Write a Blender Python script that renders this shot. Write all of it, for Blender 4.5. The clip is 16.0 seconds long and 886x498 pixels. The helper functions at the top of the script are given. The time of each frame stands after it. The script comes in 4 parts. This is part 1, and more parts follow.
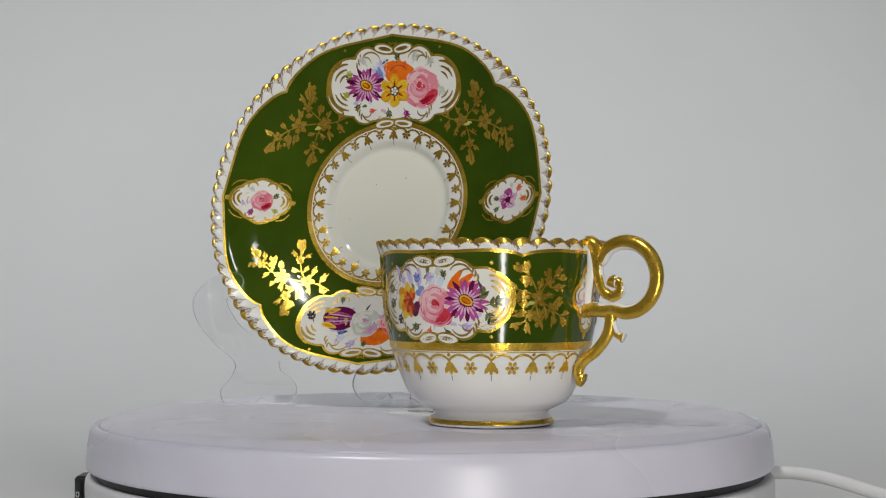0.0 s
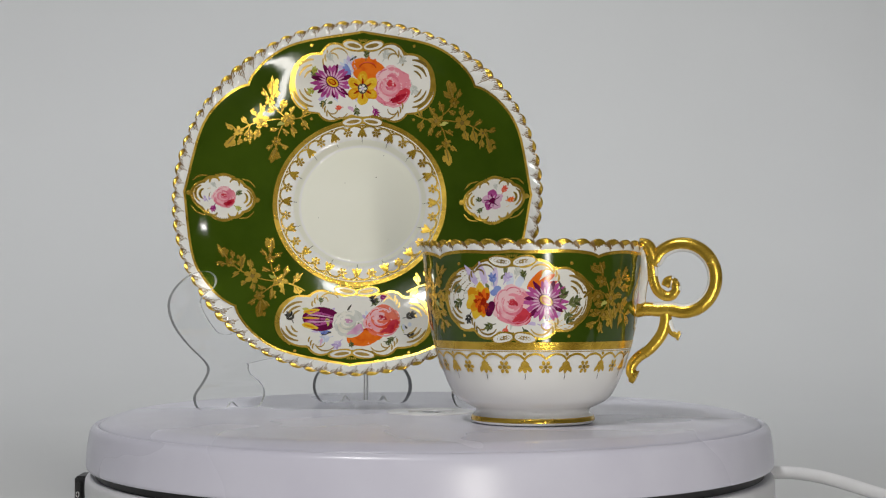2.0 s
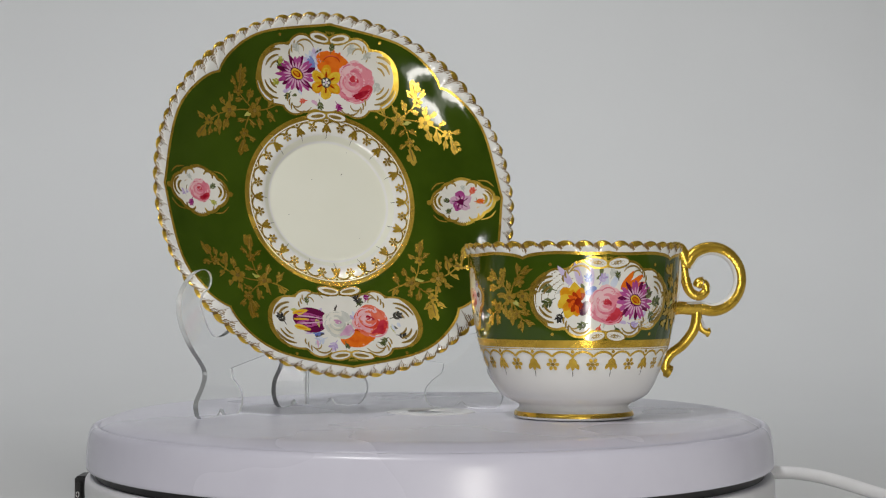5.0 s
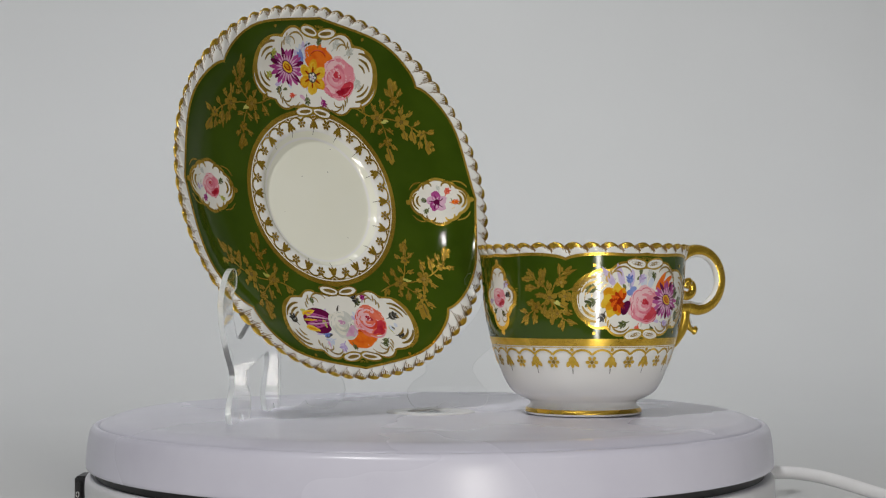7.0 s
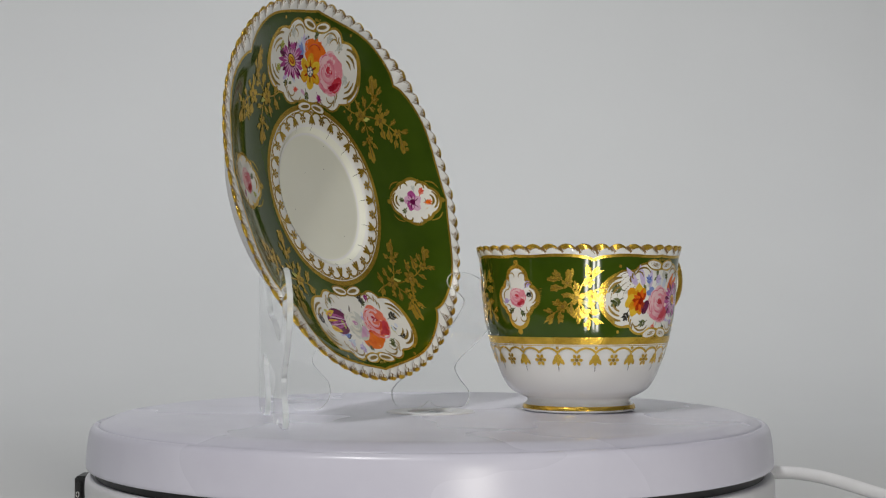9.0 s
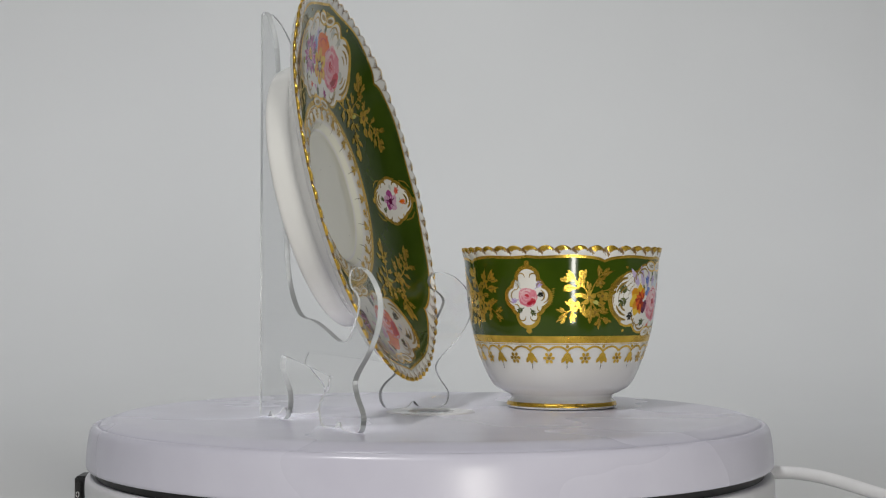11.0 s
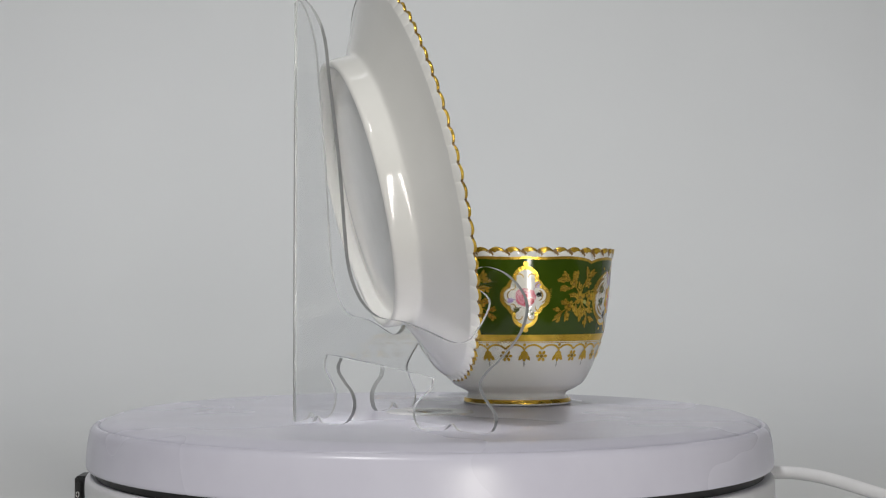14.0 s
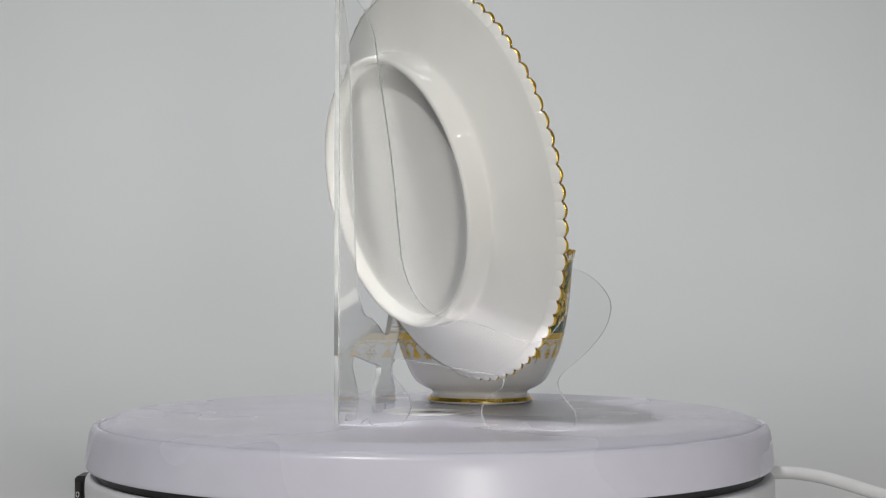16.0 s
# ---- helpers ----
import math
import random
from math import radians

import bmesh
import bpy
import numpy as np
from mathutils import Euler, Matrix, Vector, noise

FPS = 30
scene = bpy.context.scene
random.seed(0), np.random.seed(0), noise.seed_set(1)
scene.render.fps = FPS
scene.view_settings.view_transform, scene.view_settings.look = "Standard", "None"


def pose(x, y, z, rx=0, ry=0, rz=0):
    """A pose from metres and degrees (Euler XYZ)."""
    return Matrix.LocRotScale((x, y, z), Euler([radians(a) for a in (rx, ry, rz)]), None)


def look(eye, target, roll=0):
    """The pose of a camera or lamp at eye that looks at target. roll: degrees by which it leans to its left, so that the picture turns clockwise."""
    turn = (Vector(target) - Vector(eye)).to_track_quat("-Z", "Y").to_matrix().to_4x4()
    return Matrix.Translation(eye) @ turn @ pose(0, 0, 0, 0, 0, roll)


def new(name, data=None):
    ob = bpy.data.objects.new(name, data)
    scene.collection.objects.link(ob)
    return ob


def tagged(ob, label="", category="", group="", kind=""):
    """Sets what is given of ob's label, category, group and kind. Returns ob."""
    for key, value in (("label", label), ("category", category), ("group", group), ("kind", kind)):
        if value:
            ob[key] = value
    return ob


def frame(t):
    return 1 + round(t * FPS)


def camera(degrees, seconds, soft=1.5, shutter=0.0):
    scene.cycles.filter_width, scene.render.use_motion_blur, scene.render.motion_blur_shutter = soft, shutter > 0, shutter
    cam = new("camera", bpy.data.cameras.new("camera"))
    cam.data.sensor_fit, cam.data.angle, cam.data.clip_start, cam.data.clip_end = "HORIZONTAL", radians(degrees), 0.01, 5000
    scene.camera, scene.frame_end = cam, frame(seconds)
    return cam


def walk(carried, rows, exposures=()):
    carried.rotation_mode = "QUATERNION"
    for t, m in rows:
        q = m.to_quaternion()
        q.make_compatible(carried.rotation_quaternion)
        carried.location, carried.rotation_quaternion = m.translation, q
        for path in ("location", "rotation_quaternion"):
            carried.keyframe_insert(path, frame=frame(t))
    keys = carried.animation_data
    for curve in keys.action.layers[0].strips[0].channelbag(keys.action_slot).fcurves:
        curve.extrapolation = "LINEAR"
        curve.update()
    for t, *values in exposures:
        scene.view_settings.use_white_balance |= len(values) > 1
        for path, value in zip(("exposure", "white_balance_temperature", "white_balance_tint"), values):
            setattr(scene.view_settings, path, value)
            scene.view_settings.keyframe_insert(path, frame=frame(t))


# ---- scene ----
# The camera stands still; the platter of a motorised display turntable turns.
cam = camera(33.08, 16.0, soft=1.2)
EYE = pose(0, -0.5785, 0.0458, 91.704, 0, -0.279)
walk(cam, [(0, EYE), (16, EYE)])

TURN = 8.80            # degrees a second
REF = 3.0               # the time at which the plan below holds
MM = 0.001

# ---- light: a studio with softboxes, no daylight ----
world = bpy.data.worlds.new("studio_air")
scene.world = world
world.use_nodes = True
world.node_tree.nodes["Background"].inputs[0].default_value = (0.9, 0.95, 1.0, 1)
world.node_tree.nodes["Background"].inputs[1].default_value = 0.12


def softbox(name, eye, target, w, h, watts, colour):
    data = bpy.data.lights.new(name, "AREA")
    data.shape, data.size, data.size_y, data.energy, data.color = "RECTANGLE", w, h, watts, colour
    ob = new(name, data)
    ob.matrix_world = look(eye, target)
    return ob


softbox("key_softbox", (-0.56, -1.00, 1.43), (0, 0, 0.03), 0.06, 0.06, 13.5, (1.0, 0.99, 0.98))
softbox("side_softbox", (0.85, -0.80, 0.95), (0, 0, 0.03), 0.05, 0.05, 0.5, (1.0, 0.97, 0.92))
softbox("front_softbox", (0.25, -1.07, -0.12), (0.02, 0, 0.03), 0.09, 0.72, 4.8, (1.0, 0.965, 0.91))
# added wider, dim lamp: softens the strip's highlight and fills the front
softbox("front_halo_fill", (0.255, -1.11, -0.12), (0.02, 0, 0.03), 0.20, 0.78, 1.2, (1.0, 0.965, 0.91))
softbox("camera_softbox", (-0.10, -0.72, 0.80), (-0.02, 0, 0.05), 0.04, 0.12, 0.6, (1.0, 0.98, 0.95))
# unseen fill lamp, added to bring the paper up to tone
wash = softbox("backdrop_fill", (-0.12, 0.30, 1.45), (0.0, 1.0, -0.05), 1.5, 0.25, 4.7, (0.985, 0.99, 1.0))
wash.data.spread = radians(86)
scene.view_settings.exposure = -0.24


# ---- materials ----
def shader(name, **values):
    m = bpy.data.materials.new(name)
    m.use_nodes = True
    b = m.node_tree.nodes["Principled BSDF"]
    for key, v in values.items():
        b.inputs[key.replace("_", " ")].default_value = v
    return m, m.node_tree, b


def varied(name, a, b, scale=200.0, rough=0.2, metal=0.0, bump=0.0, bump_scale=600.0, island=0.0, coat=0.0, rough_var=0.06):
    """Two tones mixed by grain and by broad stains, with fine relief."""
    m, tree, bsdf = shader(name, Roughness=rough, Metallic=metal, Coat_Weight=coat, Coat_Roughness=0.04)
    nodes, link = tree.nodes, tree.links.new
    tc = nodes.new("ShaderNodeTexCoord")
    n1 = nodes.new("ShaderNodeTexNoise")
    n1.inputs["Scale"].default_value, n1.inputs["Detail"].default_value = scale, 5
    n2 = nodes.new("ShaderNodeTexNoise")
    n2.inputs["Scale"].default_value, n2.inputs["Detail"].default_value = scale * 0.17, 2
    for n in (n1, n2):
        link(tc.outputs["Object"], n.inputs["Vector"])
    add = nodes.new("ShaderNodeMath")
    add.operation = "ADD"
    link(n1.outputs["Fac"], add.inputs[0])
    link(n2.outputs["Fac"], add.inputs[1])
    ramp = nodes.new("ShaderNodeMapRange")
    ramp.inputs["From Min"].default_value, ramp.inputs["From Max"].default_value = 0.72, 1.28
    last = add.outputs[0]
    if island:
        geo = nodes.new("ShaderNodeNewGeometry")
        mul = nodes.new("ShaderNodeMath")
        mul.operation = "MULTIPLY_ADD"
        mul.inputs[1].default_value, mul.inputs[2].default_value = island, -island / 2
        link(geo.outputs["Random Per Island"], mul.inputs[0])
        add2 = nodes.new("ShaderNodeMath")
        add2.operation = "ADD"
        link(last, add2.inputs[0])
        link(mul.outputs[0], add2.inputs[1])
        last = add2.outputs[0]
    link(last, ramp.inputs["Value"])
    mix = nodes.new("ShaderNodeMix")
    mix.data_type = "RGBA"
    mix.inputs["A"].default_value, mix.inputs["B"].default_value = (*a, 1), (*b, 1)
    link(ramp.outputs["Result"], mix.inputs["Factor"])
    link(mix.outputs["Result"], bsdf.inputs["Base Color"])
    rr = nodes.new("ShaderNodeMapRange")
    rr.inputs["To Min"].default_value, rr.inputs["To Max"].default_value = max(0.02, rough - rough_var), rough + rough_var
    link(n2.outputs["Fac"], rr.inputs["Value"])
    link(rr.outputs["Result"], bsdf.inputs["Roughness"])
    if bump:
        n3 = nodes.new("ShaderNodeTexNoise")
        n3.inputs["Scale"].default_value, n3.inputs["Detail"].default_value = bump_scale, 3
        link(tc.outputs["Object"], n3.inputs["Vector"])
        bp = nodes.new("ShaderNodeBump")
        bp.inputs["Strength"].default_value, bp.inputs["Distance"].default_value = bump, 0.0004
        link(n3.outputs["Fac"], bp.inputs["Height"])
        link(bp.outputs["Normal"], bsdf.inputs["Normal"])
    return m


PORCELAIN = varied("white_porcelain", (0.83, 0.83, 0.795), (0.88, 0.88, 0.85), 40, 0.045, bump=0.10, bump_scale=120, rough_var=0.015)
BONE = varied("ivory_glazed_well", (0.84, 0.845, 0.72), (0.88, 0.885, 0.775), 30, 0.045, bump=0.08, bump_scale=120, rough_var=0.015)
GREEN = varied("green_enamel", (0.031, 0.060, 0.0032), (0.052, 0.090, 0.006), 60, 0.075, bump=0.14, bump_scale=160, rough_var=0.02)
GOLD = varied("burnished_gilding", (0.60, 0.37, 0.035), (0.88, 0.59, 0.085), 300, 0.27, metal=0.74, bump=0.25, bump_scale=900, rough_var=0.12)
# brown of the painted strokes, also used as painted shade between gadroon ribs
BROWN = varied("brown_stroke_and_rib_shade", (0.13, 0.075, 0.018), (0.27, 0.16, 0.045), 500, 0.3)
DARKGOLD = varied("thin_worn_gilding", (0.28, 0.18, 0.03), (0.48, 0.32, 0.07), 500, 0.35, metal=0.55, bump=0.2)
PLATTER = varied("white_plastic", (0.645, 0.635, 0.735), (0.695, 0.69, 0.785), 60, 0.27, bump=0.05, bump_scale=2500)
BASEPLASTIC = varied("white_plastic_base", (0.70, 0.70, 0.72), (0.75, 0.75, 0.77), 60, 0.40, bump=0.05, bump_scale=2500)
BLACK = varied("black_plastic", (0.012, 0.012, 0.013), (0.03, 0.03, 0.03), 120, 0.45)
CAP = varied("polished_steel", (0.42, 0.43, 0.45), (0.62, 0.63, 0.65), 200, 0.14, metal=0.9, bump=0.2)
CABLE = varied("white_cable_sheath", (0.74, 0.74, 0.75), (0.82, 0.82, 0.83), 80, 0.22)
PAPER = varied("grey_white_paper", (0.525, 0.535, 0.537), (0.565, 0.575, 0.577), 3, 0.85, bump=0.05, bump_scale=40)
ROOM = varied("painted_studio_wall", (0.18, 0.185, 0.19), (0.23, 0.23, 0.235), 2, 0.9)
EDGE = varied("polished_acrylic_edge", (0.74, 0.77, 0.77), (0.93, 0.95, 0.95), 300, 0.10, bump=0.9, bump_scale=420, rough_var=0.1)
EDGE.node_tree.nodes["Principled BSDF"].inputs["Transmission Weight"].default_value = 0.64
EDGE.node_tree.nodes["Principled BSDF"].inputs["IOR"].default_value = 1.22
ACRYLIC, _t, _b = shader("clear_acrylic", Roughness=0.02, IOR=1.45, Transmission_Weight=1.0, Base_Color=(0.985, 0.99, 0.99, 1))


# ---- mesh helpers ----
def part(name, bm, material, parent=None, label="", smooth=True):
    """Link a bmesh as one mesh object under a thing or a part."""
    me = bpy.data.meshes.new(name)
    bmesh.ops.recalc_face_normals(bm, faces=bm.faces)
    bm.to_mesh(me)
    bm.free()
    for m in material if isinstance(material, (list, tuple)) else [material]:
        me.materials.append(m)
    if smooth:
        me.polygons.foreach_set("use_smooth", [True] * len(me.polygons))
    ob = new(name, me)
    if parent is not None:
        ob.parent = parent
    return tagged(ob, label)


def thing(name, label, category, m=None, group="", kind=""):
    ob = new(name)
    if m is not None:
        ob.matrix_world = m
    return tagged(ob, label, category, group, kind)


def hermite(table, x):
    """A smooth curve through (x, y) pairs with rising x."""
    n = len(table)
    i = 0
    while i < n - 2 and x > table[i + 1][0]:
        i += 1
    x0, y0 = table[i]
    x1, y1 = table[i + 1]
    s0 = (y1 - table[i - 1][1]) / (x1 - table[i - 1][0]) if i else (y1 - y0) / (x1 - x0)
    s1 = (table[i + 2][1] - y0) / (table[i + 2][0] - x0) if i < n - 2 else (y1 - y0) / (x1 - x0)
    h = x1 - x0
    u = (x - x0) / h
    return (2 * u**3 - 3 * u**2 + 1) * y0 + (u**3 - 2 * u**2 + u) * h * s0 + (3 * u**2 - 2 * u**3) * y1 + (u**3 - u**2) * h * s1


def smooth_line(points, steps=6, closed=False):
    """Catmull-Rom through 2D or 3D points."""
    out, n = [], len(points)
    pts = [Vector(p) for p in points]
    for i in range(n if closed else n - 1):
        if closed:
            a, b, c, d = pts[i - 1], pts[i], pts[(i + 1) % n], pts[(i + 2) % n]
        else:
            a, b, c, d = pts[max(i - 1, 0)], pts[i], pts[i + 1], pts[min(i + 2, n - 1)]
        for k in range(steps):
            t = k / steps
            out.append(0.5 * ((2 * b) + (c - a) * t + (2 * a - 5 * b + 4 * c - d) * t * t + (3 * b - a - 3 * c + d) * t**3))
    if not closed:
        out.append(pts[-1])
    return out


def lathe(bm, profile, steps=128, mat=0, wob=None):
    """Turn (r, z) pairs in mm about z; wob(r, z, angle) may move a point."""
    rings = []
    for r, z in profile:
        if r < 1e-6:
            rings.append([bm.verts.new((0, 0, z * MM))])
            continue
        ring = []
        for k in range(steps):
            a = 2 * math.pi * k / steps
            rr, zz = wob(r, z, a) if wob else (r, z)
            ring.append(bm.verts.new((rr * math.cos(a) * MM, rr * math.sin(a) * MM, zz * MM)))
        rings.append(ring)
    for p, q in zip(rings, rings[1:]):
        for k in range(steps):
            j = (k + 1) % steps
            if len(p) == 1:
                f = bm.faces.new((p[0], q[k], q[j]))
            elif len(q) == 1:
                f = bm.faces.new((p[k], p[j], q[0]))
            else:
                f = bm.faces.new((p[k], p[j], q[j], q[k]))
            f.material_index = mat
    return rings


def rounded(profile, steps=4):
    return [tuple(v) for v in smooth_line(profile, steps)]


def tube(bm, points, radius, sides=10, mat=0, flat=1.0, taper=None):
    """A round rod along 3D points in mm; taper(u) scales its radius."""
    pts = [Vector(p) for p in points]
    n, rings, up = len(pts), [], None
    for i, p in enumerate(pts):
        d = (pts[min(i + 1, n - 1)] - pts[max(i - 1, 0)]).normalized()
        if up is None:
            up = Vector((0, 1, 0)) if abs(d.y) < 0.9 else Vector((1, 0, 0))
        side = d.cross(up).normalized()
        up = side.cross(d).normalized()
        r = radius * (taper(i / (n - 1)) if taper else 1)
        rings.append([bm.verts.new((p + (side * math.cos(a) * flat + up * math.sin(a)) * r) * MM)
                      for a in (2 * math.pi * k / sides for k in range(sides))])
    for p, q in zip(rings, rings[1:]):
        for k in range(sides):
            j = (k + 1) % sides
            bm.faces.new((p[k], p[j], q[j], q[k])).material_index = mat
    for ring in (rings[0], rings[-1]):
        bm.faces.new(ring).material_index = mat
    return rings


def box(bm, c, s, mat=0, bevel=0.0):
    m = Matrix.Translation(Vector(c) * MM) @ Matrix.Diagonal((s[0] * MM, s[1] * MM, s[2] * MM, 1))
    made = bmesh.ops.create_cube(bm, size=1, matrix=m)["verts"]
    edges = list({e for v in made for e in v.link_edges})
    if bevel:
        bmesh.ops.bevel(bm, geom=edges, offset=bevel * MM, segments=2, affect="EDGES")


# ---- the setting: paper sweep, studio room ----
TABLE = -0.047


def paper_sweep():
    bm = bmesh.new()
    line = [(-0.145, TABLE), (0.45, TABLE)]
    for k in range(1, 17):
        a = math.pi / 2 * k / 16
        line.append((0.45 + 0.5 * math.sin(a), TABLE + 0.5 * (1 - math.cos(a))))
    line.append((0.95, 2.2))
    cols = []
    for x in np.linspace(-2.2, 2.2, 23):
        cols.append([bm.verts.new((x, y, z)) for y, z in line])
    for p, q in zip(cols, cols[1:]):
        for k in range(len(line) - 1):
            bm.faces.new((p[k], q[k], q[k + 1], p[k + 1]))
    ob = part("backdrop", bm, PAPER)
    sol = ob.modifiers.new("thickness", "SOLIDIFY")
    sol.thickness, sol.offset = 0.004, -1
    return tagged(ob, "seamless pale grey paper sweep behind the turntable", "backdrop", kind="structure")


paper_sweep()


def slab(name, c, s, label):
    bm = bmesh.new()
    box(bm, [v * 1000 for v in c], [v * 1000 for v in s])
    return tagged(part(name, bm, ROOM, smooth=False), label, "wall" if "wall" in name else name, kind="structure")


slab("wall_west", (-2.4, -0.7, 0.9), (0.1, 3.6, 2.8), "plain painted studio wall")
slab("wall_east", (2.4, -0.7, 0.9), (0.1, 3.6, 2.8), "plain painted studio wall")
slab("wall_south", (0, -2.55, 0.9), (4.7, 0.1, 2.8), "plain painted studio wall")
slab("wall_north", (0, 1.15, 0.9), (4.7, 0.1, 2.8), "plain painted studio wall")
slab("ceiling", (0, -0.7, 2.35), (4.7, 3.6, 0.1), "plain painted studio ceiling")
slab("floor", (0, -0.7, -0.6), (4.7, 3.6, 0.1), "plain studio floor")

# ---- turntable ----
CX, CY = -0.0020, 0.0


def turntable():
    base = thing("turntable_base", "white round plastic base of a motorised turntable", "turntable", pose(CX, CY, TABLE))
    bm = bmesh.new()
    lathe(bm, [(0, 0.5), (124, 0.5)] + rounded([(124, 0.5), (127.4, 2), (129.2, 8), (129.9, 20), (129.8, 24.4), (128.9, 25.6), (127.8, 25.8)]) + [(124, 25.8), (0, 25.8)], 160)
    part("housing", bm, BASEPLASTIC, base)
    # black ring set back in the gap, in place of its shade
    bm = bmesh.new()
    lathe(bm, [(126.2, 25.0), (126.2, 29.6)], 160)
    part("shadow_gap", bm, BLACK, base, "black recessed ring standing in for the shade between base and platter")
    # power switch on the flank
    bm = bmesh.new()
    box(bm, (-131.4, -6, 15.8), (5.6, 14, 16), bevel=0.6)
    sw = part("switch_housing", bm, BLACK, base, "small black rocker switch", smooth=False)
    bm = bmesh.new()
    box(bm, (-132.6, -13.6, 15.8), (2.4, 1.4, 12), bevel=0.4)
    part("rocker", bm, BLACK, sw, smooth=False)
    bm = bmesh.new()
    ring = [(math.cos(a) * 0.55 - 132.7, -14.4, math.sin(a) * 1.0 + 17.2) for a in np.linspace(0, 2 * math.pi, 17)]
    tube(bm, ring, 0.14, 6)
    part("off_mark", bm, PORCELAIN, sw, "small white ring mark")
    bm = bmesh.new()
    lathe(bm, [(0, 0), (14, 0), (14, 3), (0, 3)], 24)
    for k in range(4):
        a = math.pi / 4 + k * math.pi / 2
        foot = bm.copy()
        f = part("foot", foot, BLACK, base)
        f.location = (0.1 * math.cos(a), 0.1 * math.sin(a), -0.0)
    bm.free()


def platter():
    top = thing("platter", "round white plastic platter with a grooved rim", "turntable platter", pose(CX, CY, 0))
    bm = bmesh.new()
    prof = [(15.5, -0.3), (17.6, 0), (60, 0), (116.5, 0)]
    prof += rounded([(117.8, 0), (119.8, -0.35), (122.4, -1.35), (124.4, -2.3), (125.0, -3.2)], 4)
    lathe(bm, prof, 192)
    part("top_disc", bm, PLATTER, top)
    bm = bmesh.new()
    prof = [(124.8, -3.4)] + rounded([(125.1, -3.25), (125.5, -2.75), (126.4, -2.6), (127.3, -3.2), (128.2, -4.6), (128.9, -8), (129.4, -13), (129.6, -16.6), (129.3, -17.8), (128.6, -18.2)], 4)
    prof += [(124, -18.3), (0, -18.3)]
    lathe(bm, prof, 192)
    part("rim", bm, PLATTER, top, "deep rounded outer rim")
    bm = bmesh.new()
    lathe(bm, [(0, -0.55), (5.2, -0.55), (5.6, -0.2), (6.6, -0.2), (7.0, -0.6), (8.7, -0.9)], 64)
    part("centre_cap", bm, CAP, top, "small polished metal centre cap")
    bm = bmesh.new()
    lathe(bm, [(8.7, -0.9), (8.8, 0.2), (9.3, 0.42), (16.2, 0.42), (16.9, 0.25), (17.2, -0.05)], 96)
    part("centre_plate", bm, CABLE, top, "slightly raised pale ring")
    return top


turntable()
PLATE = platter()


def power_cable():
    bm = bmesh.new()
    pts = smooth_line([(120, 16, -26.0), (133, 6, -24.0), (146, -4, -24.2), (160, -16, -27.4), (180, -34, -33.4), (212, -66, -43.6), (270, -100, -44.6), (380, -90, -44.6), (700, 20, -44.6)], 8)
    tube(bm, pts, 2.6, 14)
    ob = part("power_cable", bm, CABLE)
    return tagged(ob, "white power cable leaving the turntable base", "cable")


power_cable()


# ---- saucer ----
SAUCER_R = 74.5
FRONT = [(0, -15.4), (22, -15.3), (25.0, -15.1), (26.2, -14.0), (27.6, -12.9), (29.2, -12.5), (33, -12.1), (37, -11.6), (42, -10.6), (48, -9.2), (54, -7.4), (60, -5.0), (65, -2.4), (69, -0.5), (73, 0.3), (76, 0.5)]


def front(r):
    return hermite(FRONT, r)


def green_edge(a):
    """The ground's outer edge: points out at the four quarters and in between them."""
    d = math.degrees(a) % 90
    card = min(d, 90 - d)
    diag = abs(d - 45)
    return 68.7 + 1.2 * math.exp(-card / 4.5) + 1.5 * math.exp(-((card - 27) / 11) ** 2) - 2.9 * math.exp(-diag / 4.5)


def fold(x, y):
    """Soft ridge where two lobes of the saucer meet."""
    r = math.hypot(x, y)
    if r < 46:
        return 0.0
    d = abs(math.degrees(math.atan2(y, x)) % 90 - 45)
    u = min(1.0, (r - 46) / 20)
    return 0.55 * u * u * (3 - 2 * u) * math.exp(-((d / 7.0) ** 2))


def on_saucer(x, y, lift=0.0):
    r = math.hypot(x, y)
    k = (front(r + 0.2) - front(max(r - 0.2, 0))) / 0.4
    n = Vector((-k * x / max(r, 1e-6), -k * y / max(r, 1e-6), 1)).normalized()
    return (Vector((x, y, front(r) + fold(x, y))) + n * lift) * MM


def gadroon(a, r, count, slant):
    return abs(math.cos(count / 2 * (a + slant * r)))


def stroke(k, per, u, edge):
    """Paint of a gadroon: gilt edge with shade painted brown between ribs, fine brown strokes that fan in from it."""
    q = k / per
    if u > edge + 0.07 * math.sin(q * 6.283):
        # brown in the valley at 0.5 stands in for shade between ribs
        return 2 if abs(q - 0.5) < 0.11 else 1
    for at, reach in ((0.50, 0.06), (0.59, 0.26), (0.70, 0.40), (0.82, 0.50), (0.95, 0.56), (0.40, 0.34), (0.28, 0.48), (0.16, 0.56)):
        if abs(q - at) < 0.8 / per and u > reach:
            return 2
    return 0


